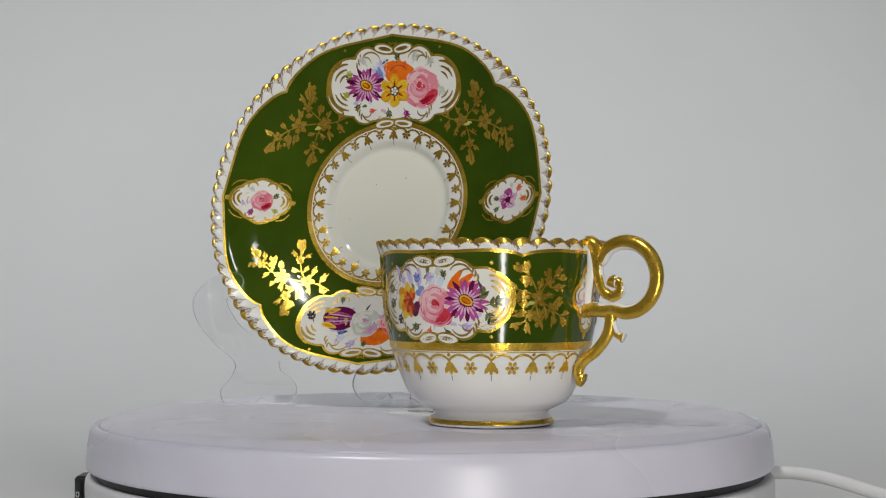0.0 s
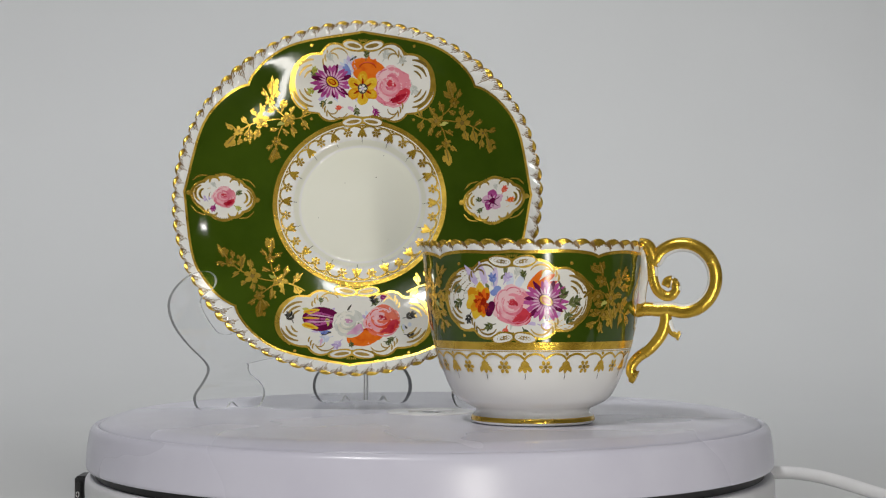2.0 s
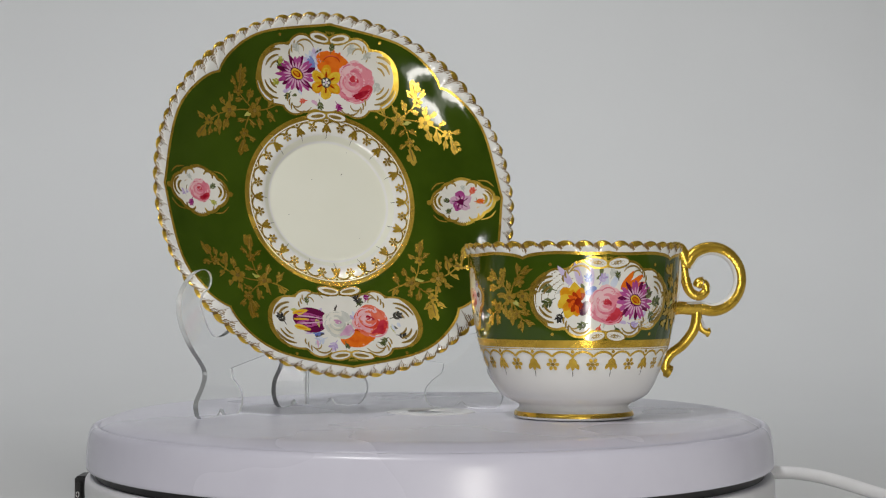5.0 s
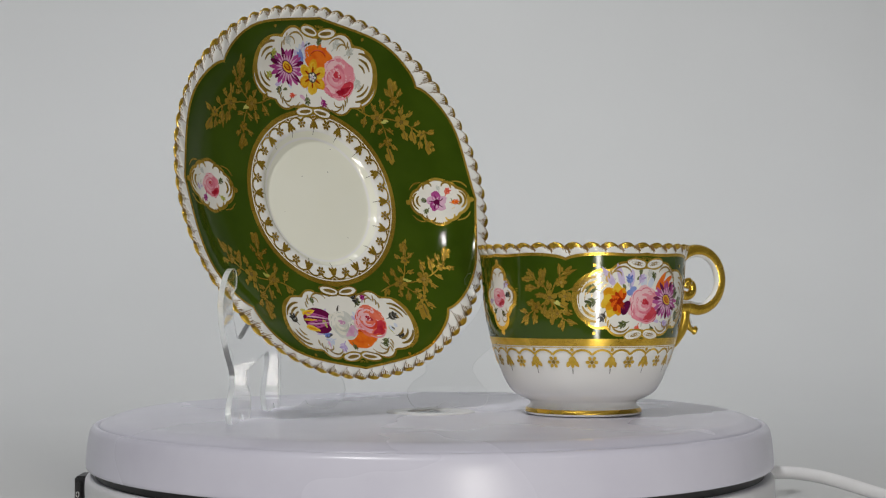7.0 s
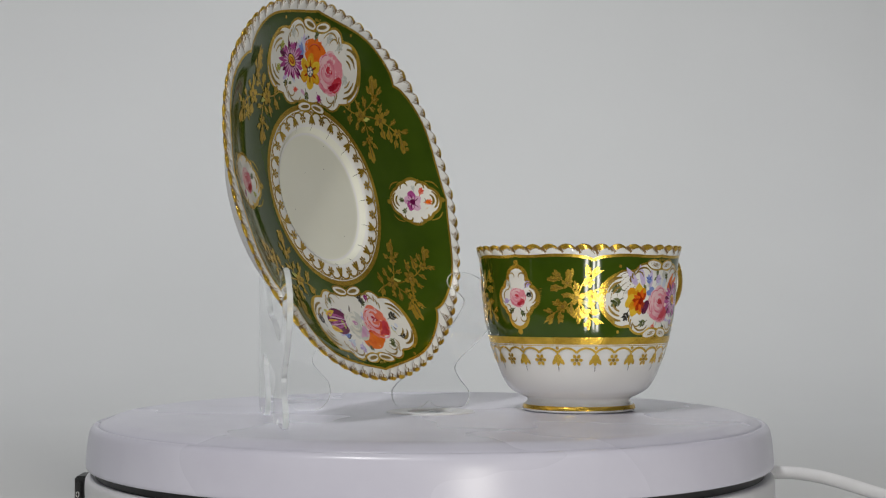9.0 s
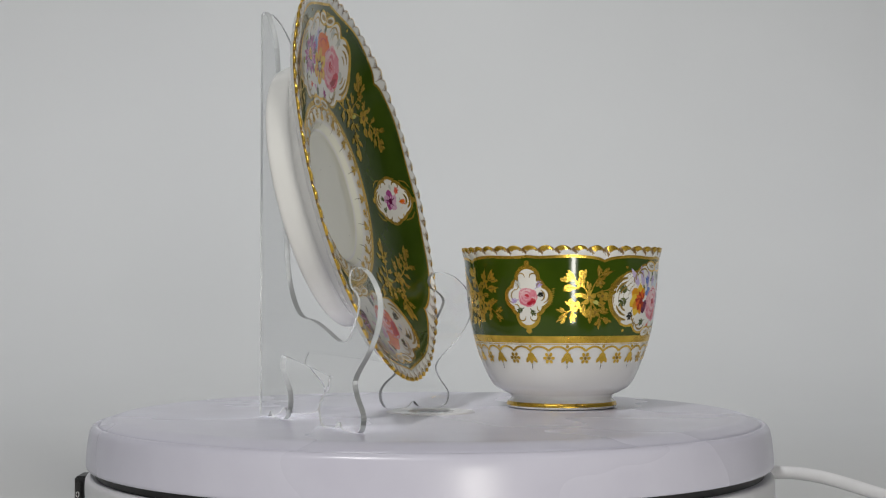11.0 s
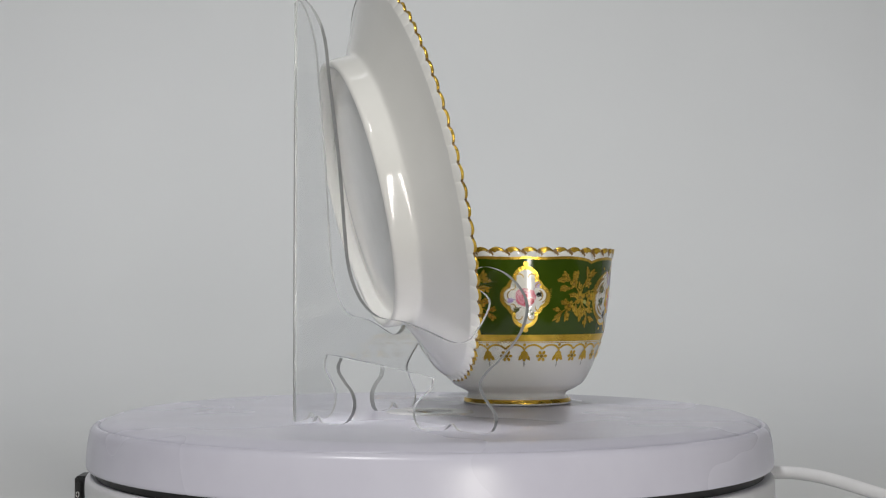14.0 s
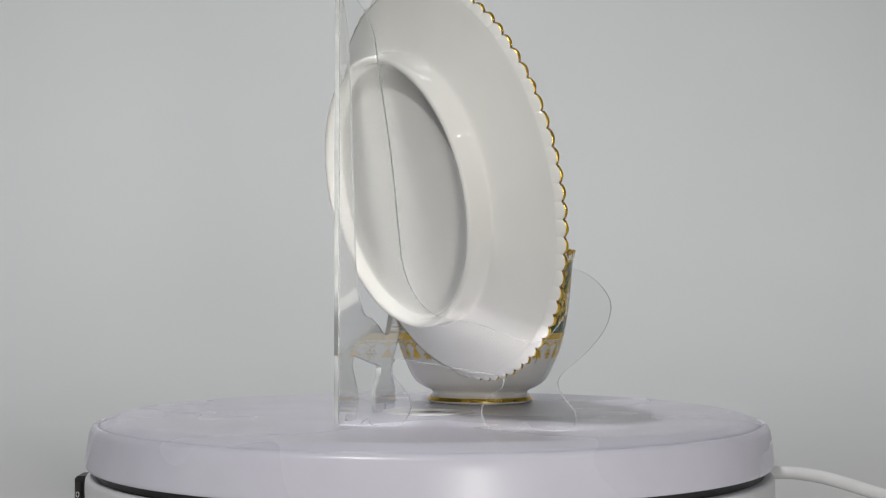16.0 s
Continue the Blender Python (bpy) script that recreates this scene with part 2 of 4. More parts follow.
def saucer():
    ob = thing("saucer", "green-ground porcelain saucer with painted flower panels and gilding", "saucer")
    bm = bmesh.new()
    prof = [(r, front(r)) for r in np.linspace(0, 71.5, 60)]
    prof += [(72.4, -0.6)] + rounded([(71.5, -1.8), (66, -4.0), (60, -6.8), (54, -9.8), (51.0, -11.4), (50.0, -12.4), (49.7, -14.0), (49.5, -17.5), (49.1, -20.2), (48.0, -21), (46.8, -20.4), (45.8, -17.4), (44.2, -16.2), (36, -16.9), (20, -17.6), (0, -17.8)], 5)
    lathe(bm, prof, 180)
    part("body", bm, PORCELAIN, ob)
    bm = bmesh.new()
    rings = [[bm.verts.new(on_saucer(r * math.cos(2 * math.pi * k / 96), r * math.sin(2 * math.pi * k / 96), 0.03)) for k in range(96)] for r in np.linspace(0.5, 27.2, 40)]
    bm.faces.new(rings[0])
    for p, q in zip(rings, rings[1:]):
        for k in range(96):
            bm.faces.new((p[k], p[(k + 1) % 96], q[(k + 1) % 96], q[k]))
    part("well", bm, BONE, ob, "plain ivory well")
    # green ground
    bm = bmesh.new()
    rows, n = 26, 288
    grid = []
    for k in range(n):
        a = 2 * math.pi * k / n
        e = green_edge(a)
        grid.append([bm.verts.new(on_saucer(*(math.cos(a) * r, math.sin(a) * r), 0.05)) for r in np.linspace(35.0, e, rows)])
    for k in range(n):
        p, q = grid[k], grid[(k + 1) % n]
        for i in range(rows - 1):
            bm.faces.new((p[i], q[i], q[i + 1], p[i + 1]))
    part("green_ground", bm, GREEN, ob, "deep green enamel ground")
    # gadrooned rim, white with gilt edge and strokes
    bm = bmesh.new()
    count, per, rows = 76, 22, 14
    grid = []
    for k in range(count * per):
        a = 2 * math.pi * k / (count * per)
        col = []
        for i in range(rows + 4):
            u = min(i / rows, 1.0)
            b = gadroon(a, 0, count, 0)
            w = a - 0.046 * u
            inner = green_edge(w) + 0.5
            outer = SAUCER_R - 1.3 + 1.3 * b**0.7
            r = inner + (outer - inner) * u
            z = front(r) + fold(r * math.cos(w), r * math.sin(w)) + 0.12 + 1.1 * (b - 0.3) * math.sin(math.pi * min(1, u * 0.9)) ** 0.8 * u**0.5
            if i > rows:
                j = i - rows
                q = (0.22, 0.6, 1.0)[j - 1]
                r, z = outer + (71.6 - outer) * (q - 0.1) / 0.9, (z - 0.3) * (1 - q) - 1.9 * q
            col.append((bm.verts.new((r * math.cos(w) * MM, r * math.sin(w) * MM, z * MM)), b, u, i))
        grid.append(col)
    total = len(grid)
    for k in range(total):
        p, q = grid[k], grid[(k + 1) % total]
        for i in range(rows + 3):
            f = bm.faces.new((p[i][0], q[i][0], q[i + 1][0], p[i + 1][0]))
            b, u = (p[i][1] + q[i + 1][1]) / 2, (p[i][2] + p[i + 1][2]) / 2
            f.material_index = 0 if i > rows else stroke(k % per, per, u, 0.76)
    part("gadrooned_rim", bm, [PORCELAIN, GOLD, BROWN], ob, "white gadrooned rim with gilt edge")
    return ob


# ---- cup: angle 0 faces the large panel, z up ----
WALL = [(0, 21.7), (1.2, 22.0), (2.6, 21.4), (3.8, 20.2), (5.0, 20.6), (6.4, 23.6), (8.5, 26.9), (12.5, 29.6), (17.8, 31.9), (23.5, 34.0), (29.4, 35.6), (36, 36.9), (44, 37.9), (52, 38.6), (57, 39.0), (61, 39.5), (66, 39.9)]


def wall(z):
    return hermite(WALL, z)


def lobe(s, z):
    """The wall folds in a little where its four lobes meet."""
    d = abs(s % 90 - 45)
    u = max(0.0, min(1.0, (z - 10) / 22))
    return 1 - 0.011 * u * u * (3 - 2 * u) * math.exp(-d / 6.5)


def on_cup(s, z, lift=0.0):
    """s: degrees round the cup from the large panel, to the right as seen from outside."""
    a = radians(s)
    r = wall(z) * lobe(s, z)
    k = (wall(z + 0.2) - wall(z - 0.2)) / 0.4
    n = Vector((math.cos(a), math.sin(a), -k)).normalized()
    return (Vector((r * math.cos(a), r * math.sin(a), z)) + n * lift) * MM


def cup_edge(s):
    d = s % 90
    card = min(d, 90 - d)
    return 59.2 + 0.5 * math.exp(-card / 4) + 0.5 * math.exp(-((card - 26) / 12) ** 2) - 1.4 * math.exp(-abs(d - 45) / 4.0)


def cup():
    ob = thing("teacup", "green and gilt porcelain teacup with scroll handle and flower panel", "cup")
    bm = bmesh.new()
    prof = [(0, 1.6), (18.8, 1.6), (19.6, 0.4), (20.6, 0.0)] + [(wall(z), z) for z in np.concatenate([np.linspace(0.3, 9, 22), np.linspace(10, 61, 40)])]
    prof += [(39.1, 62.4), (38.2, 62.4), (37.2, 59.5), (35.9, 50), (34.6, 36), (32, 24), (27, 13), (18, 7.5), (0, 6.5)]
    lathe(bm, prof, 240, wob=lambda r, z, a: (r * lobe(math.degrees(a), z) if r > 21 else r, z))
    part("body", bm, PORCELAIN, ob)
    bm = bmesh.new()
    n, rows, grid = 240, 18, []
    for k in range(n):
        s = 360 * k / n
        grid.append([bm.verts.new(on_cup(s, z, 0.05)) for z in np.linspace(29.0, cup_edge(s), rows)])
    for k in range(n):
        p, q = grid[k], grid[(k + 1) % n]
        for i in range(rows - 1):
            bm.faces.new((p[i], q[i], q[i + 1], p[i + 1]))
    part("green_ground", bm, GREEN, ob, "deep green enamel ground")
    for name, zs, lab in (("gilt_band", (26.6, 29.3), "broad gilt band"), ("foot_band", (1.0, 2.5), "gilt line round the foot")):
        bm = bmesh.new()
        rings = []
        for z in np.linspace(zs[0], zs[1], 5):
            rings.append([bm.verts.new(on_cup(360 * k / 160, z, 0.10)) for k in range(160)])
        for p, q in zip(rings, rings[1:]):
            for k in range(160):
                j = (k + 1) % 160
                bm.faces.new((p[k], p[j], q[j], q[k]))
        part(name, bm, GOLD, ob, lab)
    # gadrooned lip
    bm = bmesh.new()
    count, per, rows, grid = 38, 20, 12, []
    for k in range(count * per):
        a = 2 * math.pi * k / (count * per)
        col = []
        for i in range(rows + 5):
            u = min(i / rows, 1.0)
            b = gadroon(a, 0, count, 0)
            w = a - 0.05 * u
            low = cup_edge(math.degrees(w)) + 0.6
            top = 62.3 + 1.4 * b**0.7
            z = low + (top - low) * u
            r = wall(z) * lobe(math.degrees(w), z) + 0.1 + 0.9 * (b - 0.3) * u**0.6
            if i > rows:
                j = i - rows
                r, z = r - 0.6 * j, z + (0.25, 0.1, -0.4, -1.2)[j - 1]
            col.append((bm.verts.new((r * math.cos(w) * MM, r * math.sin(w) * MM, z * MM)), b, u))
        grid.append(col)
    total = len(grid)
    for k in range(total):
        p, q = grid[k], grid[(k + 1) % total]
        for i in range(rows + 4):
            f = bm.faces.new((p[i][0], q[i][0], q[i + 1][0], p[i + 1][0]))
            b, u = (p[i][1] + q[i + 1][1]) / 2, (p[i][2] + p[i + 1][2]) / 2
            f.material_index = stroke(k % per, per, u, 0.60)
    part("gadrooned_lip", bm, [PORCELAIN, GOLD, BROWN], ob, "white gadrooned lip with gilt edge")
    # scroll handle: in the half plane at HANDLE degrees
    HANDLE = 86.4
    turn = Matrix.Rotation(radians(HANDLE), 3, "Z")

    def rod(pts, radius, mats, taper=None, steps=6, flat=1.25):
        bm = bmesh.new()
        line = [Vector((p[0], 0, p[1])) for p in smooth_line(pts, steps)]
        rings = tube(bm, line, radius, 14, 0, flat, taper)
        bmesh.ops.rotate(bm, verts=bm.verts, cent=(0, 0, 0), matrix=turn)
        return bm, rings

    loop = [(38.5, 62.6), (41.5, 61.8)]
    for d in range(150, -126, -20):
        loop.append((53.4 + 11.3 * math.cos(radians(d)), 51.0 + 11.6 * math.sin(radians(d))))
    loop += [(45.5, 40.0), (41.0, 40.2), (37.0, 39.6)]

    def gilt(bm, inner):
        """White on the side turned to the loop's inside, gilt outside."""
        bmesh.ops.recalc_face_normals(bm, faces=bm.faces)
        for f in bm.faces:
            c = turn.inverted() @ f.calc_center_median() / MM
            n = turn.inverted() @ f.normal
            f.material_index = 0 if inner(c, n) else 1
        return bm

    def loop_inner(c, n):
        v = Vector((53.4 - c.x, 0, 51.0 - c.z)).normalized()
        return n.dot(v) > 0.5

    bm, _ = rod(loop, 2.0, 2)
    grip = part("handle_loop", gilt(bm, loop_inner), [PORCELAIN, GOLD], ob, "ring handle, gilt outside and white inside")
    bm, _ = rod([(41.5, 60.5), (42.6, 56), (43.4, 50.5), (45.2, 46.2), (48.6, 44.6), (51.2, 46.4), (50.8, 49.2), (48.6, 49.6), (47.6, 48.0)], 1.5, 2, lambda u: 0.85 + 0.35 * (u > 0.8) * (1 - u) * 5 if u > 0.8 else 1.1 - 0.3 * u)
    part("handle_scroll", gilt(bm, lambda c, n: n.x > 0.7), [PORCELAIN, GOLD], grip, "curled inner scroll")
    bm, _ = rod([(47.2, 40.0), (47.6, 36.5), (46.2, 31.5), (42.2, 26.4), (37.8, 23.2), (35.6, 20.2), (35.4, 17.4), (37.2, 16.2)], 1.55, 2, lambda u: 1.1 - 0.25 * u + (0.45 if u > 0.9 else 0))
    part("handle_strut", gilt(bm, lambda c, n: n.z > 0.85), [PORCELAIN, GOLD], grip, "lower gilt strut")
    bm, _ = rod([(39.4, 62.4), (40.4, 58), (40.2, 52), (39.4, 46), (39.0, 41)], 1.25, 2, lambda u: 1.2 - 0.3 * u)
    part("handle_root", gilt(bm, lambda c, n: abs(n.y) > 0.35), [PORCELAIN, GOLD], grip, "white root along the wall with gilt edge")
    bm, _ = rod([(47.4, 38.5), (48.6, 35.0), (50.0, 32.0), (52.6, 30.8)], 1.25, 2, lambda u: 1.1 - 0.4 * u + (0.4 if u > 0.85 else 0))
    part("handle_spur", gilt(bm, lambda c, n: n.x > 0.3), [PORCELAIN, GOLD], grip, "small gilt spur")
    return ob


# ---- acrylic stand: two wings that meet in an upright spine ----
WING = [(0, 0), (0, 150), (3.2, 151), (8.6, 145), (12.6, 136), (14.6, 122), (17.4, 104), (19.6, 88), (21.6, 68), (23.6, 54), (28.6, 43.5), (36, 37.6), (46, 36.2), (56, 33.2), (66, 29.6),
        (72.4, 29.8), (76.2, 33.2), (79.2, 37.4), (81.4, 42.4), (79.2, 45.6), (75.6, 47.6), (74.2, 50.6), (75.8, 53.4), (80.2, 54.3), (87, 52.2), (93, 47), (95.4, 41), (93, 33.2), (86.5, 25.4), (79.6, 19.4), (77.4, 15.6), (79.4, 11.2), (83.2, 6.4), (83.4, 3.0), (80.8, 0),
        (71.6, 0), (68.8, 0.6), (66.6, 2.6), (64.2, 0.6), (61.6, 0), (54.6, 0), (51.8, 3.0), (51.4, 7.0), (54.2, 10.6), (58.2, 13.6), (58.9, 17.0),
        (56.6, 17.9), (24, 22.8), (20.0, 22.2), (19.0, 18.8), (21.4, 15.2), (25.2, 11.0), (26.2, 6.4), (24.4, 2.4), (21.0, 0), (14, 0), (11.8, 0.6), (10.2, 2.6), (8.2, 0.6), (5.6, 0)]


def stand():
    ob = thing("saucer_stand", "clear acrylic display stand with scrolled feet holding the saucer", "stand")
    thick = 2.0
    for side in (1, -1):
        bm = bmesh.new()
        straight = WING[:2]
        line = [Vector(p) for p in straight[:1]] + smooth_line(WING[1:], 3)
        face = []
        for p in line:
            if not face or (Vector(p) - face[-1]).length > 0.25:
                face.append(Vector(p))
        vs = [bm.verts.new((p.x * MM, -thick / 2 * MM, p.y * MM)) for p in face]
        f = bm.faces.new(vs)
        got = bmesh.ops.extrude_face_region(bm, geom=[f])
        bmesh.ops.translate(bm, verts=[g for g in got["geom"] if isinstance(g, bmesh.types.BMVert)], vec=(0, thick * MM, 0))
        big = [e for e in bm.edges if any(len(f.verts) > 8 for f in e.link_faces)]
        bmesh.ops.bevel(bm, geom=big, offset=0.3 * MM, segments=1, affect="EDGES", clamp_overlap=True)
        bmesh.ops.triangulate(bm, faces=[f for f in bm.faces if len(f.verts) > 4])
        bm.normal_update()
        for f in bm.faces:
            f.material_index = 0 if abs(f.normal.y) > 0.9 else 1
        m = Matrix.Rotation(radians(-90 + side * 47), 4, "Z") @ Matrix.Translation((thick * 0.6 * MM, 0, 0))
        bmesh.ops.transform(bm, matrix=m, verts=bm.verts)
        w = part("wing", bm, [ACRYLIC, EDGE], ob, smooth=False)
        w.visible_shadow = False
    return ob


SAUCER = saucer()
CUP = cup()
STAND = stand()


# ---- painted and gilt decoration, laid on the glaze as thin enamel ----
def enamel(name, a, b):
    return varied("enamel_" + name, a, b, 350, 0.06, bump=0.12, bump_scale=700, island=0.55, rough_var=0.02)


PANEL = varied("panel_white", (0.80, 0.785, 0.72), (0.86, 0.85, 0.79), 120, 0.045, bump=0.10, bump_scale=150, rough_var=0.015)
ROSE_L = enamel("pale_pink", (0.757, 0.338, 0.389), (0.834, 0.542, 0.563))
ROSE_M = enamel("pink", (0.617, 0.109, 0.186), (0.765, 0.274, 0.333))
ROSE_D = enamel("crimson", (0.338, 0.008, 0.024), (0.607, 0.048, 0.071))
CORAL = enamel("coral", (0.663, 0.056, 0.030), (0.788, 0.189, 0.111))
PURPLE = enamel("purple", (0.24, 0.012, 0.13), (0.46, 0.09, 0.30))
PLUM = enamel("plum", (0.049, 0.004, 0.024), (0.145, 0.009, 0.063))
LILAC = enamel("lilac", (0.420, 0.318, 0.595), (0.630, 0.542, 0.742))
BLUE = enamel("blue", (0.071, 0.109, 0.442), (0.236, 0.313, 0.630))
PALEBLUE = enamel("pale_blue", (0.50, 0.56, 0.72), (0.66, 0.71, 0.80))
YELLOW = enamel("yellow", (0.663, 0.338, 0.008), (0.788, 0.542, 0.048))
AMBER = enamel("amber", (0.528, 0.151, 0.004), (0.742, 0.353, 0.015))
ORANGE = enamel("orange", (0.640, 0.056, 0.004), (0.811, 0.180, 0.015))
RUST = enamel("rust", (0.279, 0.012, 0.004), (0.488, 0.056, 0.004))
LEAF = enamel("grey_green", (0.056, 0.071, 0.024), (0.180, 0.199, 0.079))
LIME = enamel("yellow_green", (0.318, 0.338, 0.043), (0.542, 0.520, 0.145))
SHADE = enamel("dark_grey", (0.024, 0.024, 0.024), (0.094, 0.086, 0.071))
BLUSH = enamel("blush_lilac", (0.52, 0.24, 0.42), (0.72, 0.46, 0.60))
CREAM = enamel("cream", (0.70, 0.68, 0.56), (0.82, 0.80, 0.72))
WASH = enamel("grey_wash", (0.50, 0.52, 0.46), (0.64, 0.65, 0.60))


class Brush:
    """Draws strokes and dabs on a curved surface, each a little above the last."""

    def __init__(self, surf, lift=0.10):
        self.surf, self.bm, self.mats, self.lift = surf, bmesh.new(), [], lift
        self.pieces = []

    def begin(self, name):
        """What follows is a piece of its own."""
        self.pieces.append((name, bmesh.new()))
        self.bm = self.pieces[-1][1]

    def slot(self, m):
        if m not in self.mats:
            self.mats.append(m)
        return self.mats.index(m)

    def shape(self, centre, outline, m, rings=3):
        """A star-shaped patch about its centre."""
        self.lift += 0.0012
        k, bm, n = self.slot(m), self.bm, len(outline)
        cx, cy = centre
        mid = bm.verts.new(self.surf(cx, cy, self.lift))
        last = None
        for j in range(1, rings + 1):
            u = j / rings
            ring = [bm.verts.new(self.surf(cx + (x - cx) * u, cy + (y - cy) * u, self.lift)) for x, y in outline]
            for i in range(n):
                h = (i + 1) % n
                f = bm.faces.new((mid, ring[i], ring[h]) if last is None else (last[i], ring[i], ring[h], last[h]))
                f.material_index = k
            last = ring

    def dab(self, cx, cy, rx, ry, rot, m, wob=0.06, n=14, point=0.0):
        c, s, out = math.cos(radians(rot)), math.sin(radians(rot)), []
        ph = random.uniform(0, 6.28)
        for i in range(n):
            a = 2 * math.pi * i / n
            k = 1 + wob * math.sin(3 * a + ph) + wob * 0.6 * math.sin(5 * a + 2 * ph)
            x, y = rx * k * math.cos(a), ry * k * math.sin(a) * (1 - point * math.cos(a))
            out.append((cx + x * c - y * s, cy + x * s + y * c))
        self.shape((cx, cy), out, m, 2 if max(rx, ry) < 3 else 4)

    def petal(self, x, y, length, width, rot, m, wob=0.05):
        """A petal or leaf that starts at x, y."""
        a = radians(rot)
        self.dab(x + math.cos(a) * length / 2, y + math.sin(a) * length / 2, length / 2, width / 2, rot, m, wob, 12, 0.25)

    def line(self, pts, width, m, taper=True, steps=5):
        self.lift += 0.0012
        k, bm = self.slot(m), self.bm
        line = smooth_line(pts, steps)
        n = len(line)
        pairs = []
        for i, p in enumerate(line):
            d = line[min(i + 1, n - 1)] - line[max(i - 1, 0)]
            d = d.normalized() if d.length > 1e-9 else Vector((1, 0))
            u = i / (n - 1)
            w = width / 2 * ((0.25 + 0.9 * math.sin(math.pi * min(1, 0.12 + u * 0.8))) if taper else 1)
            o = Vector((-d.y, d.x)) * w
            pairs.append((bm.verts.new(self.surf(*(p + o), self.lift)), bm.verts.new(self.surf(*(p - o), self.lift))))
        for a, b in zip(pairs, pairs[1:]):
            bm.faces.new((a[0], b[0], b[1], a[1])).material_index = k

    def curl(self, cx, cy, r, start, sweep, width, m, shrink=0.0):
        n = max(5, int(abs(sweep) / 25))
        pts = []
        for i in range(n + 1):
            u = i / n
            a = radians(start + sweep * u)
            rr = r * (1 - shrink * u)
            pts.append((cx + rr * math.cos(a), cy + rr * math.sin(a)))
        self.line(pts, width, m, True, 3)

    def done(self, name, parent, label=""):
        if not self.pieces:
            return part(name, self.bm, self.mats, parent, label)
        if parent.parent is not None:
            parent = parent.parent
        first, rest = self.pieces[0][1], self.pieces[1:]
        main = part(name, first, self.mats, parent, label)
        for kind, bm in rest:
            part(kind, bm, self.mats, main)
        return main


def union_outline(circles, cx, cy, grow=0.0, n=120):
    """Outer edge of overlapping circles as seen from one point inside."""
    out = []
    for i in range(n):
        a = 2 * math.pi * i / n
        d = Vector((math.cos(a), math.sin(a)))
        best = 0.1
        for x, y, r in circles:
            v = Vector((x, y))
            b, q = d.dot(v), v.length_squared - (r + grow) ** 2
            disc = b * b - q
            if disc > 0:
                best = max(best, b + math.sqrt(disc))
        out.append((cx + d.x * best, cy + d.y * best))
    return out


def shifted(surf, ox, oy, sx=1, sy=1):
    return lambda x, y, lift: surf(ox + sx * x, oy + sy * y, lift)


def cartouche(surf, circles, parent, label, wide=True):
    """White reserve with a gilt edge."""
    b = Brush(surf, 0.085)
    rings = 12 if wide else 6
    b.shape((0, 0), union_outline(circles, 0, 0, 0.85 if wide else 1.2), GOLD, rings)
    b.lift += 0.012
    b.shape((0, 0), union_outline(circles, 0, 0, 0.0), PANEL, rings)
    return b.done("painted_panel", parent, label)


# flowers, each drawn about 0, 0
def rose(surf, R, parent, pale=ROSE_L, mid=ROSE_M, deep=ROSE_D, name="rose", label="painted pink rose"):
    b = Brush(surf, 0.13)
    b.begin("petal")
    b.dab(0, 0, R * 0.80, R * 0.74, 0, mid, 0.05, 22)
    # loose outer petals, the lower ones in shade
    for i in range(8):
        a = i * 45 + random.uniform(-12, 12)
        low = math.sin(radians(a)) < -0.3 and math.cos(radians(a)) > -0.3
        q = random.uniform(0.50, 0.64)
        b.begin("petal")
        b.dab(R * q * math.cos(radians(a)), R * q * 0.92 * math.sin(radians(a)), R * random.uniform(0.30, 0.42), R * random.uniform(0.20, 0.30), a + 90 + random.uniform(-20, 20), deep if low and i % 2 else mid if low or i % 4 == 1 else pale, 0.12)
        b.curl(R * (q - 0.22) * math.cos(radians(a)), R * (q - 0.22) * math.sin(radians(a)), R * 0.34, a - 55, 110, R * 0.05, mid)
    # cupped heart, off the middle
    cx, cy = -R * 0.08, R * 0.08
    b.begin("heart")
    b.dab(cx, cy - R * 0.04, R * 0.44, R * 0.40, 15, mid, 0.08)
    b.dab(cx - R * 0.10, cy + R * 0.10, R * 0.30, R * 0.26, 40, pale, 0.10)
    b.dab(cx + R * 0.05, cy + R * 0.04, R * 0.20, R * 0.13, -20, deep, 0.14)
    for r, st, sw, m in ((0.26, 140, 150, pale), (0.34, 200, 130, pale), (0.42, 235, 120, mid), (0.50, 190, 90, pale), (0.36, 20, 90, mid), (0.16, 200, 140, mid)):
        b.curl(cx, cy, R * r, st, sw, R * random.uniform(0.08, 0.12), m)
    b.dab(R * 0.26, -R * 0.46, R * 0.34, R * 0.12, 25, deep, 0.16)
    b.dab(-R * 0.30, -R * 0.42, R * 0.26, R * 0.10, -30, pale, 0.16)
    b.curl(R * 0.1, -R * 0.12, R * 0.66, 240, 90, R * 0.07, pale)
    return b.done(name, parent, label)


